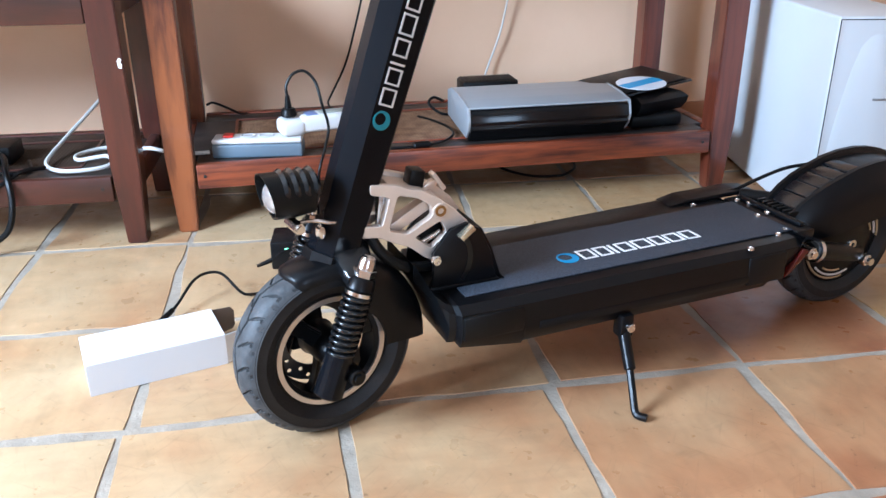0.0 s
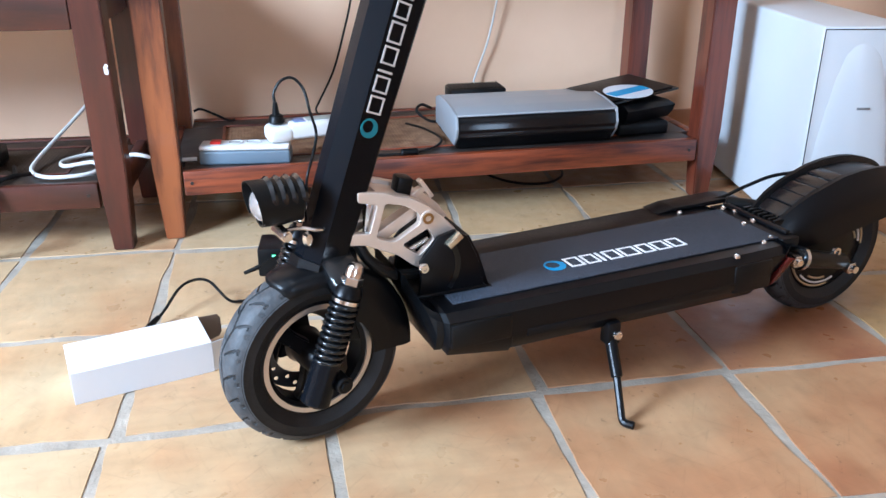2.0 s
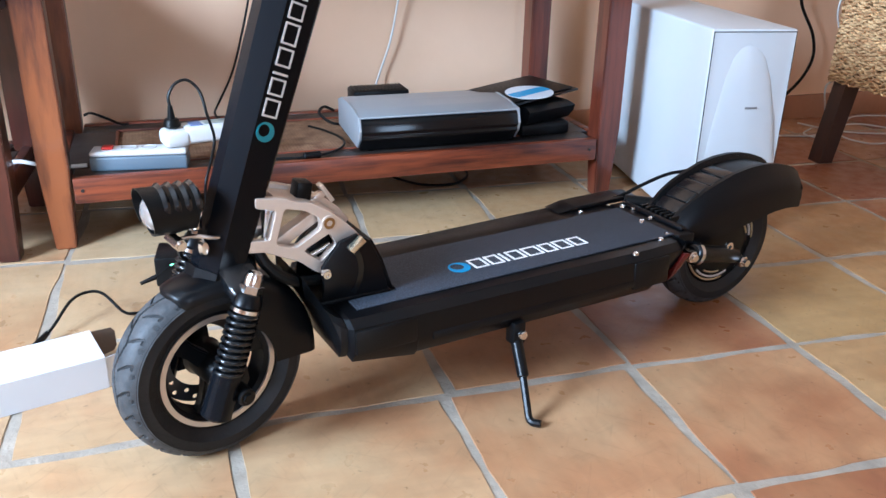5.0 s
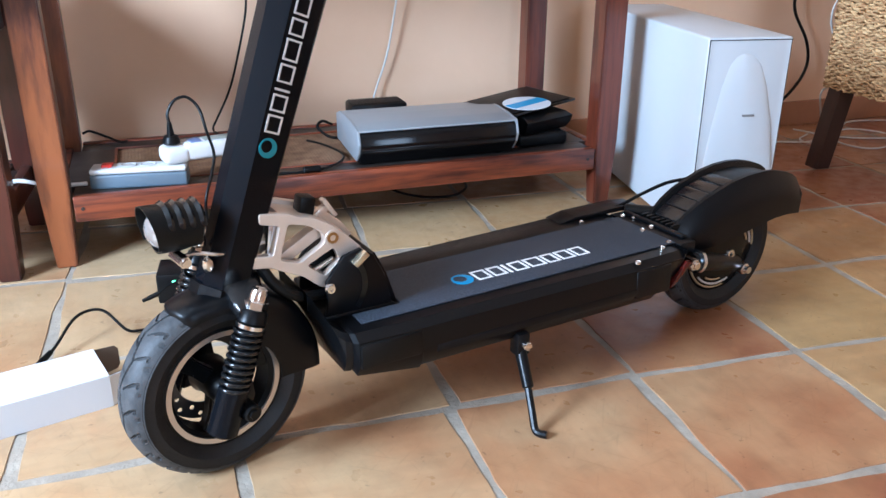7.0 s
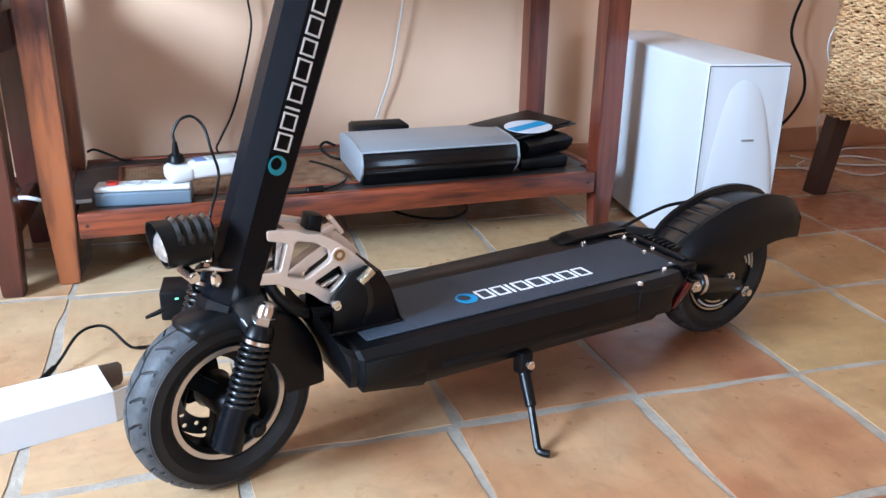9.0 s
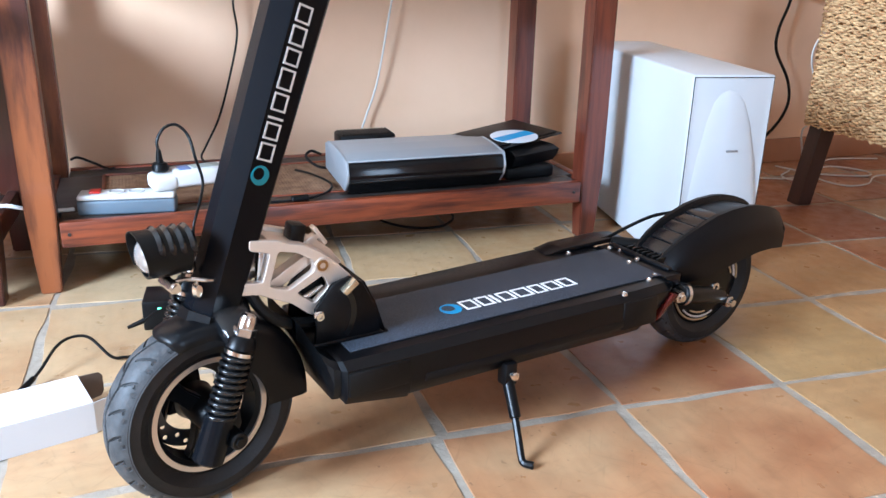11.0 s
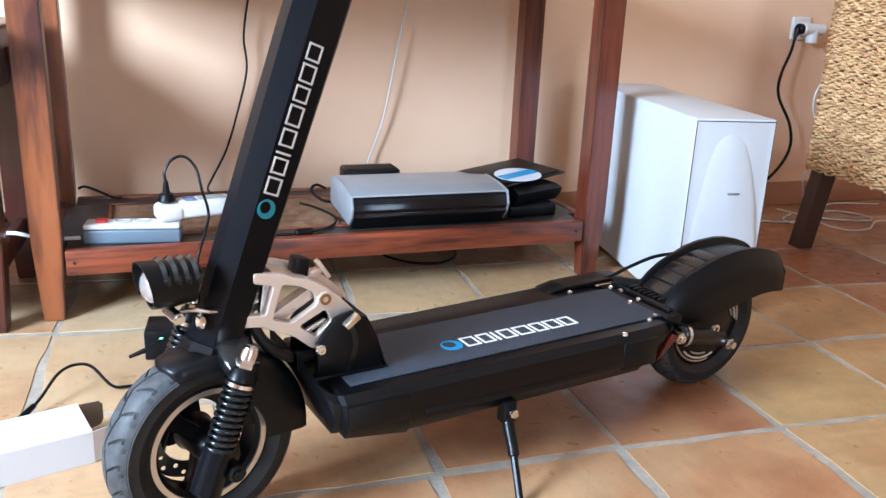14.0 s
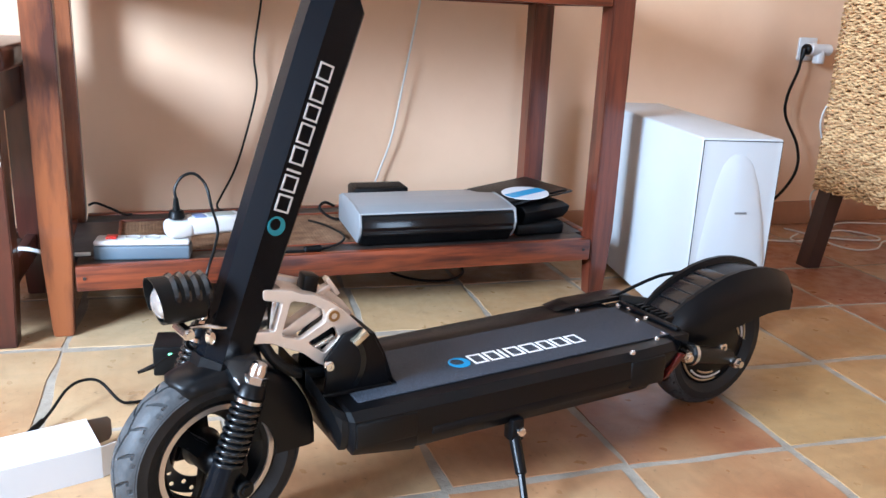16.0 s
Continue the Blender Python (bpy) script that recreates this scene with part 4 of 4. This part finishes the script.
S("visor", moved(loft(hood), lm), PLASTIC, hl)
for k in range(4):
    x = -0.020 + k * 0.0150
    fin = []
    for a in range(10, 171, 8):
        c, s_ = math.cos(radians(a)), math.sin(radians(a))
        lift = 0.0044 * math.sin(math.pi * (a - 10) / 160) ** 0.8
        fin.append([(x - 0.0045, 0.035 * c, 0.035 * s_), (x + 0.0015, (0.0352 + lift) * c, (0.0352 + lift) * s_), (x + 0.006, 0.035 * c, 0.035 * s_)])
    S("fin", moved(loft(fin), lm), GLOSSMETAL, hl, "", 20)
S("lens", moved(lathe([(0.0, -0.044), (0.008, -0.043), (0.016, -0.040), (0.023, -0.034), (0.0285, -0.024), (0.029, -0.016)], axis="X", seg=32), lm), LENS, hl, "clear domed lens")
S("bracket", F(tube([(-0.045, -0.018, 0.338), (-0.015, -0.022, 0.337), (0.012, -0.030, 0.331), (0.03, -0.012, 0.325), (0.026, -0.01, 0.305), (0.018, -0.006, 0.285)], 0.0028, 8)), CHROME, hl, "bent steel bracket")
S("bolt", F(merge(rod((-0.040, -0.034, 0.334), (-0.040, 0.0, 0.336), 0.0085, seg=6), rod((-0.040, -0.040, 0.334), (-0.040, -0.032, 0.334), 0.0058, seg=12))), CHROME, hl, "steel bolt")
S("clamp", F(merge(lathe([(0.0, 0.011), (0.008, 0.009), (0.012, 0.0), (0.008, -0.009), (0.0, -0.011)], axis="Y", seg=20, m=Matrix.Translation((-0.004, -0.020, 0.318)) @ Matrix.Diagonal((0.6, 0.7, 1.1, 1))), rod((-0.006, 0.0, 0.338), (-0.002, 0.0, 0.356), 0.0105, 0.008, seg=16, bevel=0.003))), CHROME, hl, "bright steel clamp")
S("lamp_lead", F(tube([(0.0, 0.004, 0.36), (-0.012, 0.01, 0.325), (-0.02, 0.02, 0.30), (-0.004, 0.03, 0.28), (0.01, 0.03, 0.265)], 0.003)), PLASTIC, hl)


# folding joint
def strap(points, w, y0, y1):
    pts = [Vector((p[0], p[1])) for p in points]
    left, right = [], []
    for i, p in enumerate(pts):
        d = (pts[min(i + 1, len(pts) - 1)] - pts[max(i - 1, 0)]).normalized()
        nrm = Vector((-d.y, d.x)) * (w / 2)
        left.append(tuple(p + nrm))
        right.append(tuple(p - nrm))
    return slab(left + right[::-1], y0, y1, "XZ", 0.0012)


def rounded(points, r=0.004):
    out = []
    n = len(points)
    for i in range(n):
        p, q, w = (Vector(points[(i + k) % n]) for k in (-1, 0, 1))
        u, v = (p - q), (w - q)
        ru, rv = min(r, u.length * 0.4), min(r, v.length * 0.4)
        c0, c1 = q + u.normalized() * ru, q + v.normalized() * rv
        for k in range(4):
            f = k / 3
            out.append(tuple(c0 * (1 - f) ** 2 + q * 2 * f * (1 - f) + c1 * f * f))
    return out


joint = S("folding_joint", rod((0.178, -0.034, 0.323), (0.178, 0.03, 0.323), 0.008), ALU, None, "machined aluminium folding joint")
S("lower_pin", rod((0.16, -0.03, 0.262), (0.16, 0.03, 0.262), 0.007), ALU, joint)
S("near_plate", pierced(rounded([(0.073, 0.376), (0.117, 0.369), (0.130, 0.362), (0.153, 0.357), (0.178, 0.342), (0.202, 0.322), (0.222, 0.298), (0.200, 0.268), (0.166, 0.246), (0.154, 0.252), (0.131, 0.272), (0.099, 0.287), (0.084, 0.295), (0.048, 0.300), (0.048, 0.317), (0.089, 0.312), (0.1015, 0.3535), (0.073, 0.361)]),
                        [rounded([(0.1135, 0.3545), (0.143, 0.347), (0.164, 0.333), (0.1665, 0.316), (0.127, 0.2935), (0.0985, 0.303)], 0.006), rounded([(0.179, 0.307), (0.188, 0.288), (0.164, 0.266), (0.138, 0.287)], 0.005)], -0.039, -0.026), ALU, joint)
S("far_arm", strap([(0.072, 0.370), (0.098, 0.369), (0.125, 0.362), (0.157, 0.352), (0.19, 0.335), (0.214, 0.314), (0.23, 0.292)], 0.016, 0.025, 0.038), ALU, joint)
S("far_arm", strap([(0.048, 0.303), (0.08, 0.299), (0.11, 0.283), (0.15, 0.260), (0.174, 0.244)], 0.016, 0.025, 0.038), ALU, joint)
S("boss", rod((0.178, -0.0405, 0.323), (0.178, -0.030, 0.323), 0.0118, seg=24, bevel=0.001), ALU, joint)
S("boss_ring", moved(lathe([(0.0045, 0), (0.0085, 0), (0.0085, 0.0015), (0.0045, 0.0015)], axis="Y", seg=24, closed=True), Matrix.Translation((0.178, -0.0418, 0.323))), BRASS, joint, "brass bushing")
S("cross_bar", strap([(0.108, 0.297), (0.166, 0.330)], 0.017, -0.0225, 0.0), ALU, joint)
S("back_plate", strap([(0.104, 0.366), (0.153, 0.352), (0.178, 0.337), (0.202, 0.317), (0.224, 0.294), (0.243, 0.262)], 0.007, -0.0255, 0.0245), ALU, joint)
S("latch_plate", box(-0.008, 0.008, -0.026, 0.026, 0.0, 0.052, 0.002, m=pose(0.091, 0, 0.303, 0, 8, 0)), BLUESTEEL, joint, "polished steel latch plate")
S("spring_pin", rod((0.15, -0.020, 0.268), (0.185, -0.020, 0.283), 0.0055), CHROME, joint)
S("catch", slab([(0.146, 0.280), (0.176, 0.309), (0.196, 0.300), (0.17, 0.266)], -0.016, 0.012, "XZ", 0.002), PLASTIC, joint, "black inner catch")
S("latch_block", box(-0.012, 0.012, -0.014, 0.014, 0, 0.028, 0.004, m=pose(0.150, 0.0, 0.352, 0, 12, 0)), PLASTIC, joint, "black latch block")
S("latch_lever", merge(strap([(0.166, 0.346), (0.188, 0.357)], 0.009, -0.006, 0.008), strap([(0.181, 0.369), (0.189, 0.357), (0.199, 0.342)], 0.007, -0.007, 0.009)), ALU, joint, "aluminium T-shaped lever")

# hinge bracket on the deck
hinge = S("hinge_bracket", slab([(0.155, 0.20), (0.16, 0.235), (0.158, 0.262), (0.187, 0.298), (0.214, 0.305), (0.234, 0.292), (0.252, 0.255), (0.263, 0.205)], -0.056, -0.049, "XZ", 0.0015), BLACK, None, "black steel hinge bracket")
S("far_cheek", slab([(0.155, 0.20), (0.16, 0.235), (0.158, 0.262), (0.187, 0.298), (0.214, 0.305), (0.234, 0.292), (0.252, 0.255), (0.263, 0.205)], 0.049, 0.056, "XZ", 0.0015), BLACK, hinge)
S("rear_cover", slab([(0.234, 0.289), (0.240, 0.291), (0.258, 0.256), (0.275, 0.203), (0.262, 0.203), (0.252, 0.25)], -0.0485, 0.0485, "XZ", 0.0015), BLACK, hinge)
S("base_flange", slab([(0.145, 0.203), (0.268, 0.203), (0.266, 0.208), (0.15, 0.210)], -0.058, 0.058, "XZ", 0.002), BLACK, hinge)
S("slot", slab(arc(0.163, 0.252, 0.060, -42, 32, 14) + arc(0.163, 0.252, 0.051, 32, -42, 14), -0.0572, -0.0555, "XZ"), GLOSS, hinge, "curved guide slot")
S("slot_pin", box(-0.013, 0.013, -0.008, 0.008, -0.005, 0.005, 0.0015, m=pose(0.210, -0.060, 0.292, 0, -38, 0)), BRASSY, hinge, "bright slot pin")
S("pivot_bolt", merge(rod((0.162, -0.064, 0.255), (0.162, -0.056, 0.255), 0.0078, seg=20, bevel=0.002), lathe([(0.003, 0), (0.006, 0), (0.006, 0.002), (0.003, 0.002)], axis="Y", seg=16, closed=True, m=Matrix.Translation((0.162, -0.066, 0.255)))), CHROME, hinge, "steel pivot bolt")
S("thick_cable", tube([(0.072, -0.03, 0.298), (0.086, -0.035, 0.272), (0.110, -0.038, 0.250), (0.140, -0.036, 0.238), (0.17, -0.03, 0.234)], 0.0085, 10), PLASTIC, None, "thick black cable loom")

# deck
def deck_ring(x, w, zt, zb, inset=0.0):
    v = w + 0.05 * max(0.0, x - 0.25)
    return [(x, -w + 0.012, zb), (x, v - 0.012, zb), (x, v - 0.004, zb + 0.012), (x, v, zb + 0.030), (x, v - 0.001, zt - 0.006), (x, v * 0.92, zt - 0.001), (x, w * 0.61, zt), (x, -w * 0.61, zt), (x, -w * 0.86, zt - 0.001), (x, -w + 0.002, zt - 0.010), (x, -w, zb + 0.030), (x, -w + 0.004, zb + 0.012)]


deck = S("deck", loft([deck_ring(0.170, 0.118, 0.200, 0.146), deck_ring(0.175, 0.128, 0.2025, 0.136), deck_ring(0.275, 0.130, 0.2025, 0.1225), deck_ring(0.277, 0.130, 0.2025, 0.1265), deck_ring(0.74, 0.130, 0.2025, 0.1265), deck_ring(0.80, 0.126, 0.2025, 0.160), deck_ring(0.815, 0.120, 0.201, 0.175)]), BLACK, None, "black aluminium deck with chamfered sides", 25)
S("nose", loft([deck_ring(0.1695, 0.117, 0.2, 0.141), deck_ring(0.160, 0.114, 0.204, 0.141), deck_ring(0.149, 0.098, 0.212, 0.178), deck_ring(0.131, 0.064, 0.232, 0.218), deck_ring(0.127, 0.058, 0.235, 0.223)]), PLASTICS, deck, "black wedge-shaped nose", 25)
S("grip_mat", slab([(0.195, -0.092), (0.822, -0.084), (0.822, 0.072), (0.2765, 0.058), (0.2765, -0.0595), (0.195, -0.0595)], 0.2027, 0.2052, "XY", 0.0006), GRIP, deck, "speckled grey-black grip mat")
for y in (-0.1, 0.1):
    s = -1 if y < 0 else 1
    S("side_rail", box(0.30, 0.77, min(s * 0.126, s * 0.1308), max(s * 0.126, s * 0.1308), 0.146, 0.160, 0.002), BLACK, deck)
    S("corner_cover", box(0.69, 0.772, min(s * 0.112, s * 0.1318), max(s * 0.112, s * 0.1318), 0.139, 0.192, 0.006, m=Matrix.Identity(4)), PLASTIC, deck)
    S("front_corner_cover", box(0.176, 0.275, min(s * 0.112, s * 0.1308), max(s * 0.112, s * 0.1308), 0.150, 0.190, 0.004), PLASTIC, deck)
    S("side_reflector", slab([(0.7725, 0.141), (0.787, 0.147), (0.823, 0.182), (0.808, 0.186)], min(s * 0.116, s * 0.1285), max(s * 0.116, s * 0.1285), "XZ", 0.001), RED, deck, "red side reflector")
S("far_rail_end", slab([(0.70, 0.203), (0.74, 0.211), (0.86, 0.213), (0.90, 0.209), (0.90, 0.203)], 0.098, 0.146, "XZ", 0.002), BLACK, deck)
dm = Matrix.Translation((0.424, -0.050, 0.2053)) @ pose(0, 0, 0, 0, 0, 0.5)
plain_mark(0.0318, 0.034, dm, "mark_block", WHITEDECAL, deck)
S("mark_ring", crescent(0.0185, 0.401, -0.034, 0.2053, 2.2), BLUE, deck, "blue ring mark")
screw = lambda x, y, z, r=0.006: merge(lathe([(0.0, 0.0025), (r * 0.45, 0.0025), (r * 0.55, 0.0045), (r * 0.9, 0.0035), (r, 0.0)], (x, y, z), "Z", 16))
for x, y in ((0.745, 0.088), (0.700, -0.118), (0.832, 0.069), (0.810, -0.011), (0.786, -0.088), (0.845, 0.050), (0.836, -0.006), (0.812, -0.076), (0.862, 0.094)):
    S("screw", screw(x, y, 0.2052 if abs(y) < 0.075 else 0.2015), CHROME, deck, "steel screw")
S("rear_bracket", merge(box(0.822, 0.862, -0.095, 0.095, 0.180, 0.2045, 0.003), box(0.842, 0.854, -0.08, 0.08, 0.2045, 0.212, 0.003)), BLACK, deck, "black rear clamp plate")
for k in range(7):
    S("vent_bar", box(0.853, 0.876, -0.042 + k * 0.013, -0.036 + k * 0.013, 0.204, 0.216, 0.001, 1), PLASTIC, deck)
S("rear_crosstube", rod((0.862, 0.097, 0.204), (0.908, 0.056, 0.202), 0.014, seg=20, bevel=0.003), PLASTIC, deck)

# kickstand
ks = S("kickstand", box(0.443, 0.466, -0.136, -0.112, 0.100, 0.139, 0.003), BLACK, None, "black steel kickstand")
S("stand_bolt", merge(rod((0.456, -0.146, 0.120), (0.456, -0.137, 0.120), 0.0075, seg=16, bevel=0.0015)), CHROME, ks, "steel bolt")
S("upper_leg", rod((0.454, -0.126, 0.108), (0.444, -0.166, 0.060), 0.0098, 0.0092, 16, 0.002), BLACK, ks)
S("lower_leg", tube([(0.445, -0.162, 0.064), (0.436, -0.190, 0.028), (0.432, -0.203, 0.011), (0.4325, -0.211, 0.007), (0.441, -0.222, 0.0066)], 0.0062, 10), BLACK, ks)

# rear wheel and suspension
HR = Matrix.Translation((RX, 0, WR - 0.003))
rt = S("rear_wheel", lathe(tyre_profile(WR, TW), axis="Y", seg=96, closed=True, m=HR), RUBBER, None, "black rear tyre with hub motor")
tagged(S("tread", moved(tread_bm(WR, TW), HR), TREAD, rt), kind="stuff")
S("hub_motor", moved(lathe([(0, -0.034), (0.03, -0.033), (0.06, -0.029), (0.084, -0.023), (0.092, -0.018), (0.092, 0.018), (0.084, 0.023), (0.06, 0.029), (0, 0.034)], axis="Y", seg=64), HR), BLACK, rt, "black hub motor cover")
for a0, a1, r0, mat in ((-172, -80, 0.088, GOLD), (-140, -70, 0.078, DECAL), (-128, -90, 0.068, GOLD), (-5, 62, 0.088, GOLD), (0, 48, 0.077, DECAL), (8, 34, 0.064, GOLD), (100, 170, 0.083, GOLD)):
    pts = [(r0 * (1 - 0.08 * i / 14) * math.cos(radians(a0 + (a1 - a0) * i / 14)), -0.0245 - (0.083 - r0) * 0.22 - 0.0012, r0 * (1 - 0.08 * i / 14) * math.sin(radians(a0 + (a1 - a0) * i / 14))) for i in range(15)]
    S("swirl_line", moved(tube(pts, 0.0022, 6, raw=True), HR), mat, rt, "thin curved gold line")


def rear_ring(st, inset):
    x, top, bot, w = st
    top, x = top - 0.009 * min(1, (x - 0.858) / 0.1), x - 0.006 * (x > 1.1)
    pts = [(-w, bot), (-w * 1.02, (bot + top) / 2 - 0.01), (-w, top - 0.034), (-w * 0.86, top - 0.012), (-w * 0.76, top - 0.003), (-w * 0.70, top + 0.003), (-w * 0.58, top + 0.003), (-w * 0.50, top - 0.008), (w * 0.50, top - 0.008), (w * 0.58, top + 0.003), (w * 0.70, top + 0.003), (w * 0.76, top - 0.003), (w * 0.86, top - 0.012), (w, top - 0.034), (w * 1.02, (bot + top) / 2 - 0.01), (w, bot)]
    out = []
    for y, z in pts:
        out.append((x, y * (1 - inset / w), z - (inset if z > top - 0.03 else 0)))
    return out


rf_st = [(0.858, 0.200, 0.168, 0.050), (0.875, 0.219, 0.165, 0.055), (0.90, 0.240, 0.163, 0.060), (0.93, 0.259, 0.163, 0.063), (0.965, 0.275, 0.167, 0.065), (1.0, 0.287, 0.173, 0.066), (1.04, 0.294, 0.181, 0.067), (1.08, 0.296, 0.189, 0.067), (1.12, 0.293, 0.194, 0.066), (1.155, 0.285, 0.195, 0.065), (1.18, 0.276, 0.192, 0.063), (1.196, 0.266, 0.190, 0.061)]
rf = S("rear_fender", arch_shell(rf_st, rear_ring), PLASTICS, None, "wide ribbed black plastic rear mudguard", 28)
S("tail_plate", slab([(-0.058, 0.190), (-0.061, 0.230), (-0.045, 0.254), (0.045, 0.254), (0.061, 0.230), (0.058, 0.190)], 1.187, 1.193, "YZ", 0.002), PLASTIC, rf)
for k, (x, z, ang) in enumerate(((0.890, 0.231, -37), (0.916, 0.250, -31), (0.944, 0.2655, -25), (0.974, 0.277, -18), (1.006, 0.2865, -12))):
    S("step_rib", box(-0.0152, 0.0152, -0.0318, 0.0318, -0.006, 0.004, 0.0045, 3, m=pose(x, 0, z - 0.0062 - 0.009 * min(1, (x - 0.858) / 0.1), 0, ang, 0)), GLOSSMETAL, rf, "glossy raised rib")
for s in (-1, 1):
    arm = S("suspension_arm", rod((0.842, s * 0.108, 0.172), (0.985, s * 0.090, 0.134), 0.017, 0.015, 20, 0.004), PLASTIC, None, "black rear suspension strut")
    S("arm_collar", moved(lathe([(0.016, -0.004), (0.0215, -0.004), (0.0215, 0.004), (0.016, 0.004)], axis="X", seg=24, closed=True), pose(0.858, s * 0.106, 0.168, 0, 14, 0)), BLUESTEEL, arm, "steel spring collar")
    S("arm_bolt", merge(rod((0.836, s * 0.124, 0.171), (0.836, s * 0.100, 0.171), 0.0115, seg=6, bevel=0.001), rod((0.836, s * 0.130, 0.171), (0.836, s * 0.12, 0.171), 0.007, seg=12, bevel=0.001)), CHROME, arm, "steel bolt")
    S("axle_nut", merge(rod((0.988, s * 0.112, 0.127), (0.988, s * 0.070, 0.127), 0.0115, seg=6, bevel=0.001), rod((0.988, s * 0.120, 0.127), (0.988, s * 0.11, 0.127), 0.007, seg=12)), CHROME, arm, "steel axle nut")
    S("clip", moved(lathe([(0.004, -0.003), (0.009, -0.003), (0.009, 0.003), (0.004, 0.003)], axis="Y", seg=16, closed=True), Matrix.Translation((0.955, s * 0.098, 0.160))), CHROME, arm)
S("rear_cable", tube([(0.80, 0.112, 0.206), (0.86, 0.108, 0.212), (0.91, 0.102, 0.229), (0.96, 0.088, 0.248), (1.0, 0.066, 0.258)], 0.0036), PLASTIC, None, "thin black brake cable")

# ---- floor tiles ----
PITCH, TX, TY = 0.336, 0.658, 1.116
rng = random.Random(4)
# own tile tones; (0, 0) and (-1, 0) also carry the scooter's shadow as colour
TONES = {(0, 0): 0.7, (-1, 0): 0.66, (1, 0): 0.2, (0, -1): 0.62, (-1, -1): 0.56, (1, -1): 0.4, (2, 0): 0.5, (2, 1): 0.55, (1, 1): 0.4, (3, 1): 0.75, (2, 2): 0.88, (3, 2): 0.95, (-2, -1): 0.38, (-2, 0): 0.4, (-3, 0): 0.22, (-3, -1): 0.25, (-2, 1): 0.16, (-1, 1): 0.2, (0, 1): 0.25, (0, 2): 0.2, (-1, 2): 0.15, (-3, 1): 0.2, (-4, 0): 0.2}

OCHRE = {(1, 0): 0.75, (1, -1): 0.45, (2, 0): 0.5, (2, -1): 0.5, (2, 1): 0.35, (1, 1): 0.5, (-1, 2): 0.3, (0, 2): 0.3}


def tile_mesh(seed):
    r = random.Random(seed)
    h = PITCH / 2 - 0.0088
    n = 10
    ring = []
    for k in range(4):
        for i in range(n):
            u = -h + 2 * h * i / n
            ring.append([(u, -h), (h, u), (-u, h), (-h, -u)][k])
    def jag(s, z, lo):
        return [(x * s + r.uniform(-lo, lo), y * s + r.uniform(-lo, lo), z) for x, y in ring]
    wob = [r.uniform(0, 6.28) for _ in range(4)]
    ring = [(x + 0.0022 * math.sin(19 * y + wob[0]) + 0.001 * math.sin(47 * y + wob[1]), y + 0.0022 * math.sin(21 * x + wob[2]) + 0.001 * math.sin(43 * x + wob[3])) for x, y in ring]
    base = jag(1.0, -0.006, 0.001)
    rings = [base, [(x * 0.9995, y * 0.9995, -0.0007) for x, y, z in base], [(x * 0.997, y * 0.997, 0.0) for x, y, z in base]]
    me = finish(loft(rings), 50)
    me.materials.append(TILE)
    return me


def row_shift(x, j):
    """The joints between rows bend a little where the floor was laid by hand."""
    a = min(1.1, max(0.0, 0.66 - x))
    return a * (0.03 if j >= 2 else -0.036)


meshes = [tile_mesh(s) for s in range(12)]
far_verts, far_faces = [], []
for i in range(math.floor((X0 - TX) / PITCH), math.ceil((X1 - TX) / PITCH)):
    for j in range(math.floor((Y0 - TY) / PITCH), math.ceil((Y1 + 0.3 - TY) / PITCH)):
        cx, cy = TX + (i + 0.5) * PITCH, TY + (j + 0.5) * PITCH
        if cy > Y1 + 0.3:
            continue
        d0, d1 = row_shift(cx, j), row_shift(cx, j + 1)
        slope = (row_shift(cx + 0.1, j) - row_shift(cx - 0.1, j)) / 0.2
        place = pose((cx + rng.uniform(-0.003, 0.003)) * UNIT, (cy + (d0 + d1) / 2 + rng.uniform(-0.003, 0.003)) * UNIT, 0, 0, 0, math.degrees(slope) + rng.uniform(-0.5, 0.5)) @ Matrix.Diagonal((1, 1 + (d1 - d0) / PITCH, 1, 1)) @ pose(0, 0, 0, 0, 0, 90 * rng.randrange(4))
        me = meshes[rng.randrange(12)]
        if cy < -1.6 or cx > 3.9:
            # the far part of the floor, behind and beside the place
            base = len(far_verts)
            far_verts += [place @ v.co for v in me.vertices]
            far_faces += [[base + k for k in p.vertices] for p in me.polygons]
            continue
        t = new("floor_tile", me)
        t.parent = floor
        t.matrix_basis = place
        # tones of the tiles near the scooter, counted from one joint crossing; two include its shade
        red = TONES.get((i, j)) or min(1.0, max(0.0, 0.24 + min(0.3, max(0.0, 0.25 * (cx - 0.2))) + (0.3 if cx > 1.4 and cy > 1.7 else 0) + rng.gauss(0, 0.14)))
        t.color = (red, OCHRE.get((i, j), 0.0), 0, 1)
far_mesh = bpy.data.meshes.new("mesh")
far_mesh.from_pydata(far_verts, [], far_faces)
far_mesh.materials.append(TILE)
far_tiles = tagged(new("floor_tiles", far_mesh), kind="stuff")
far_tiles.parent = floor
far_tiles.color = (0.42, 0, 0, 1)
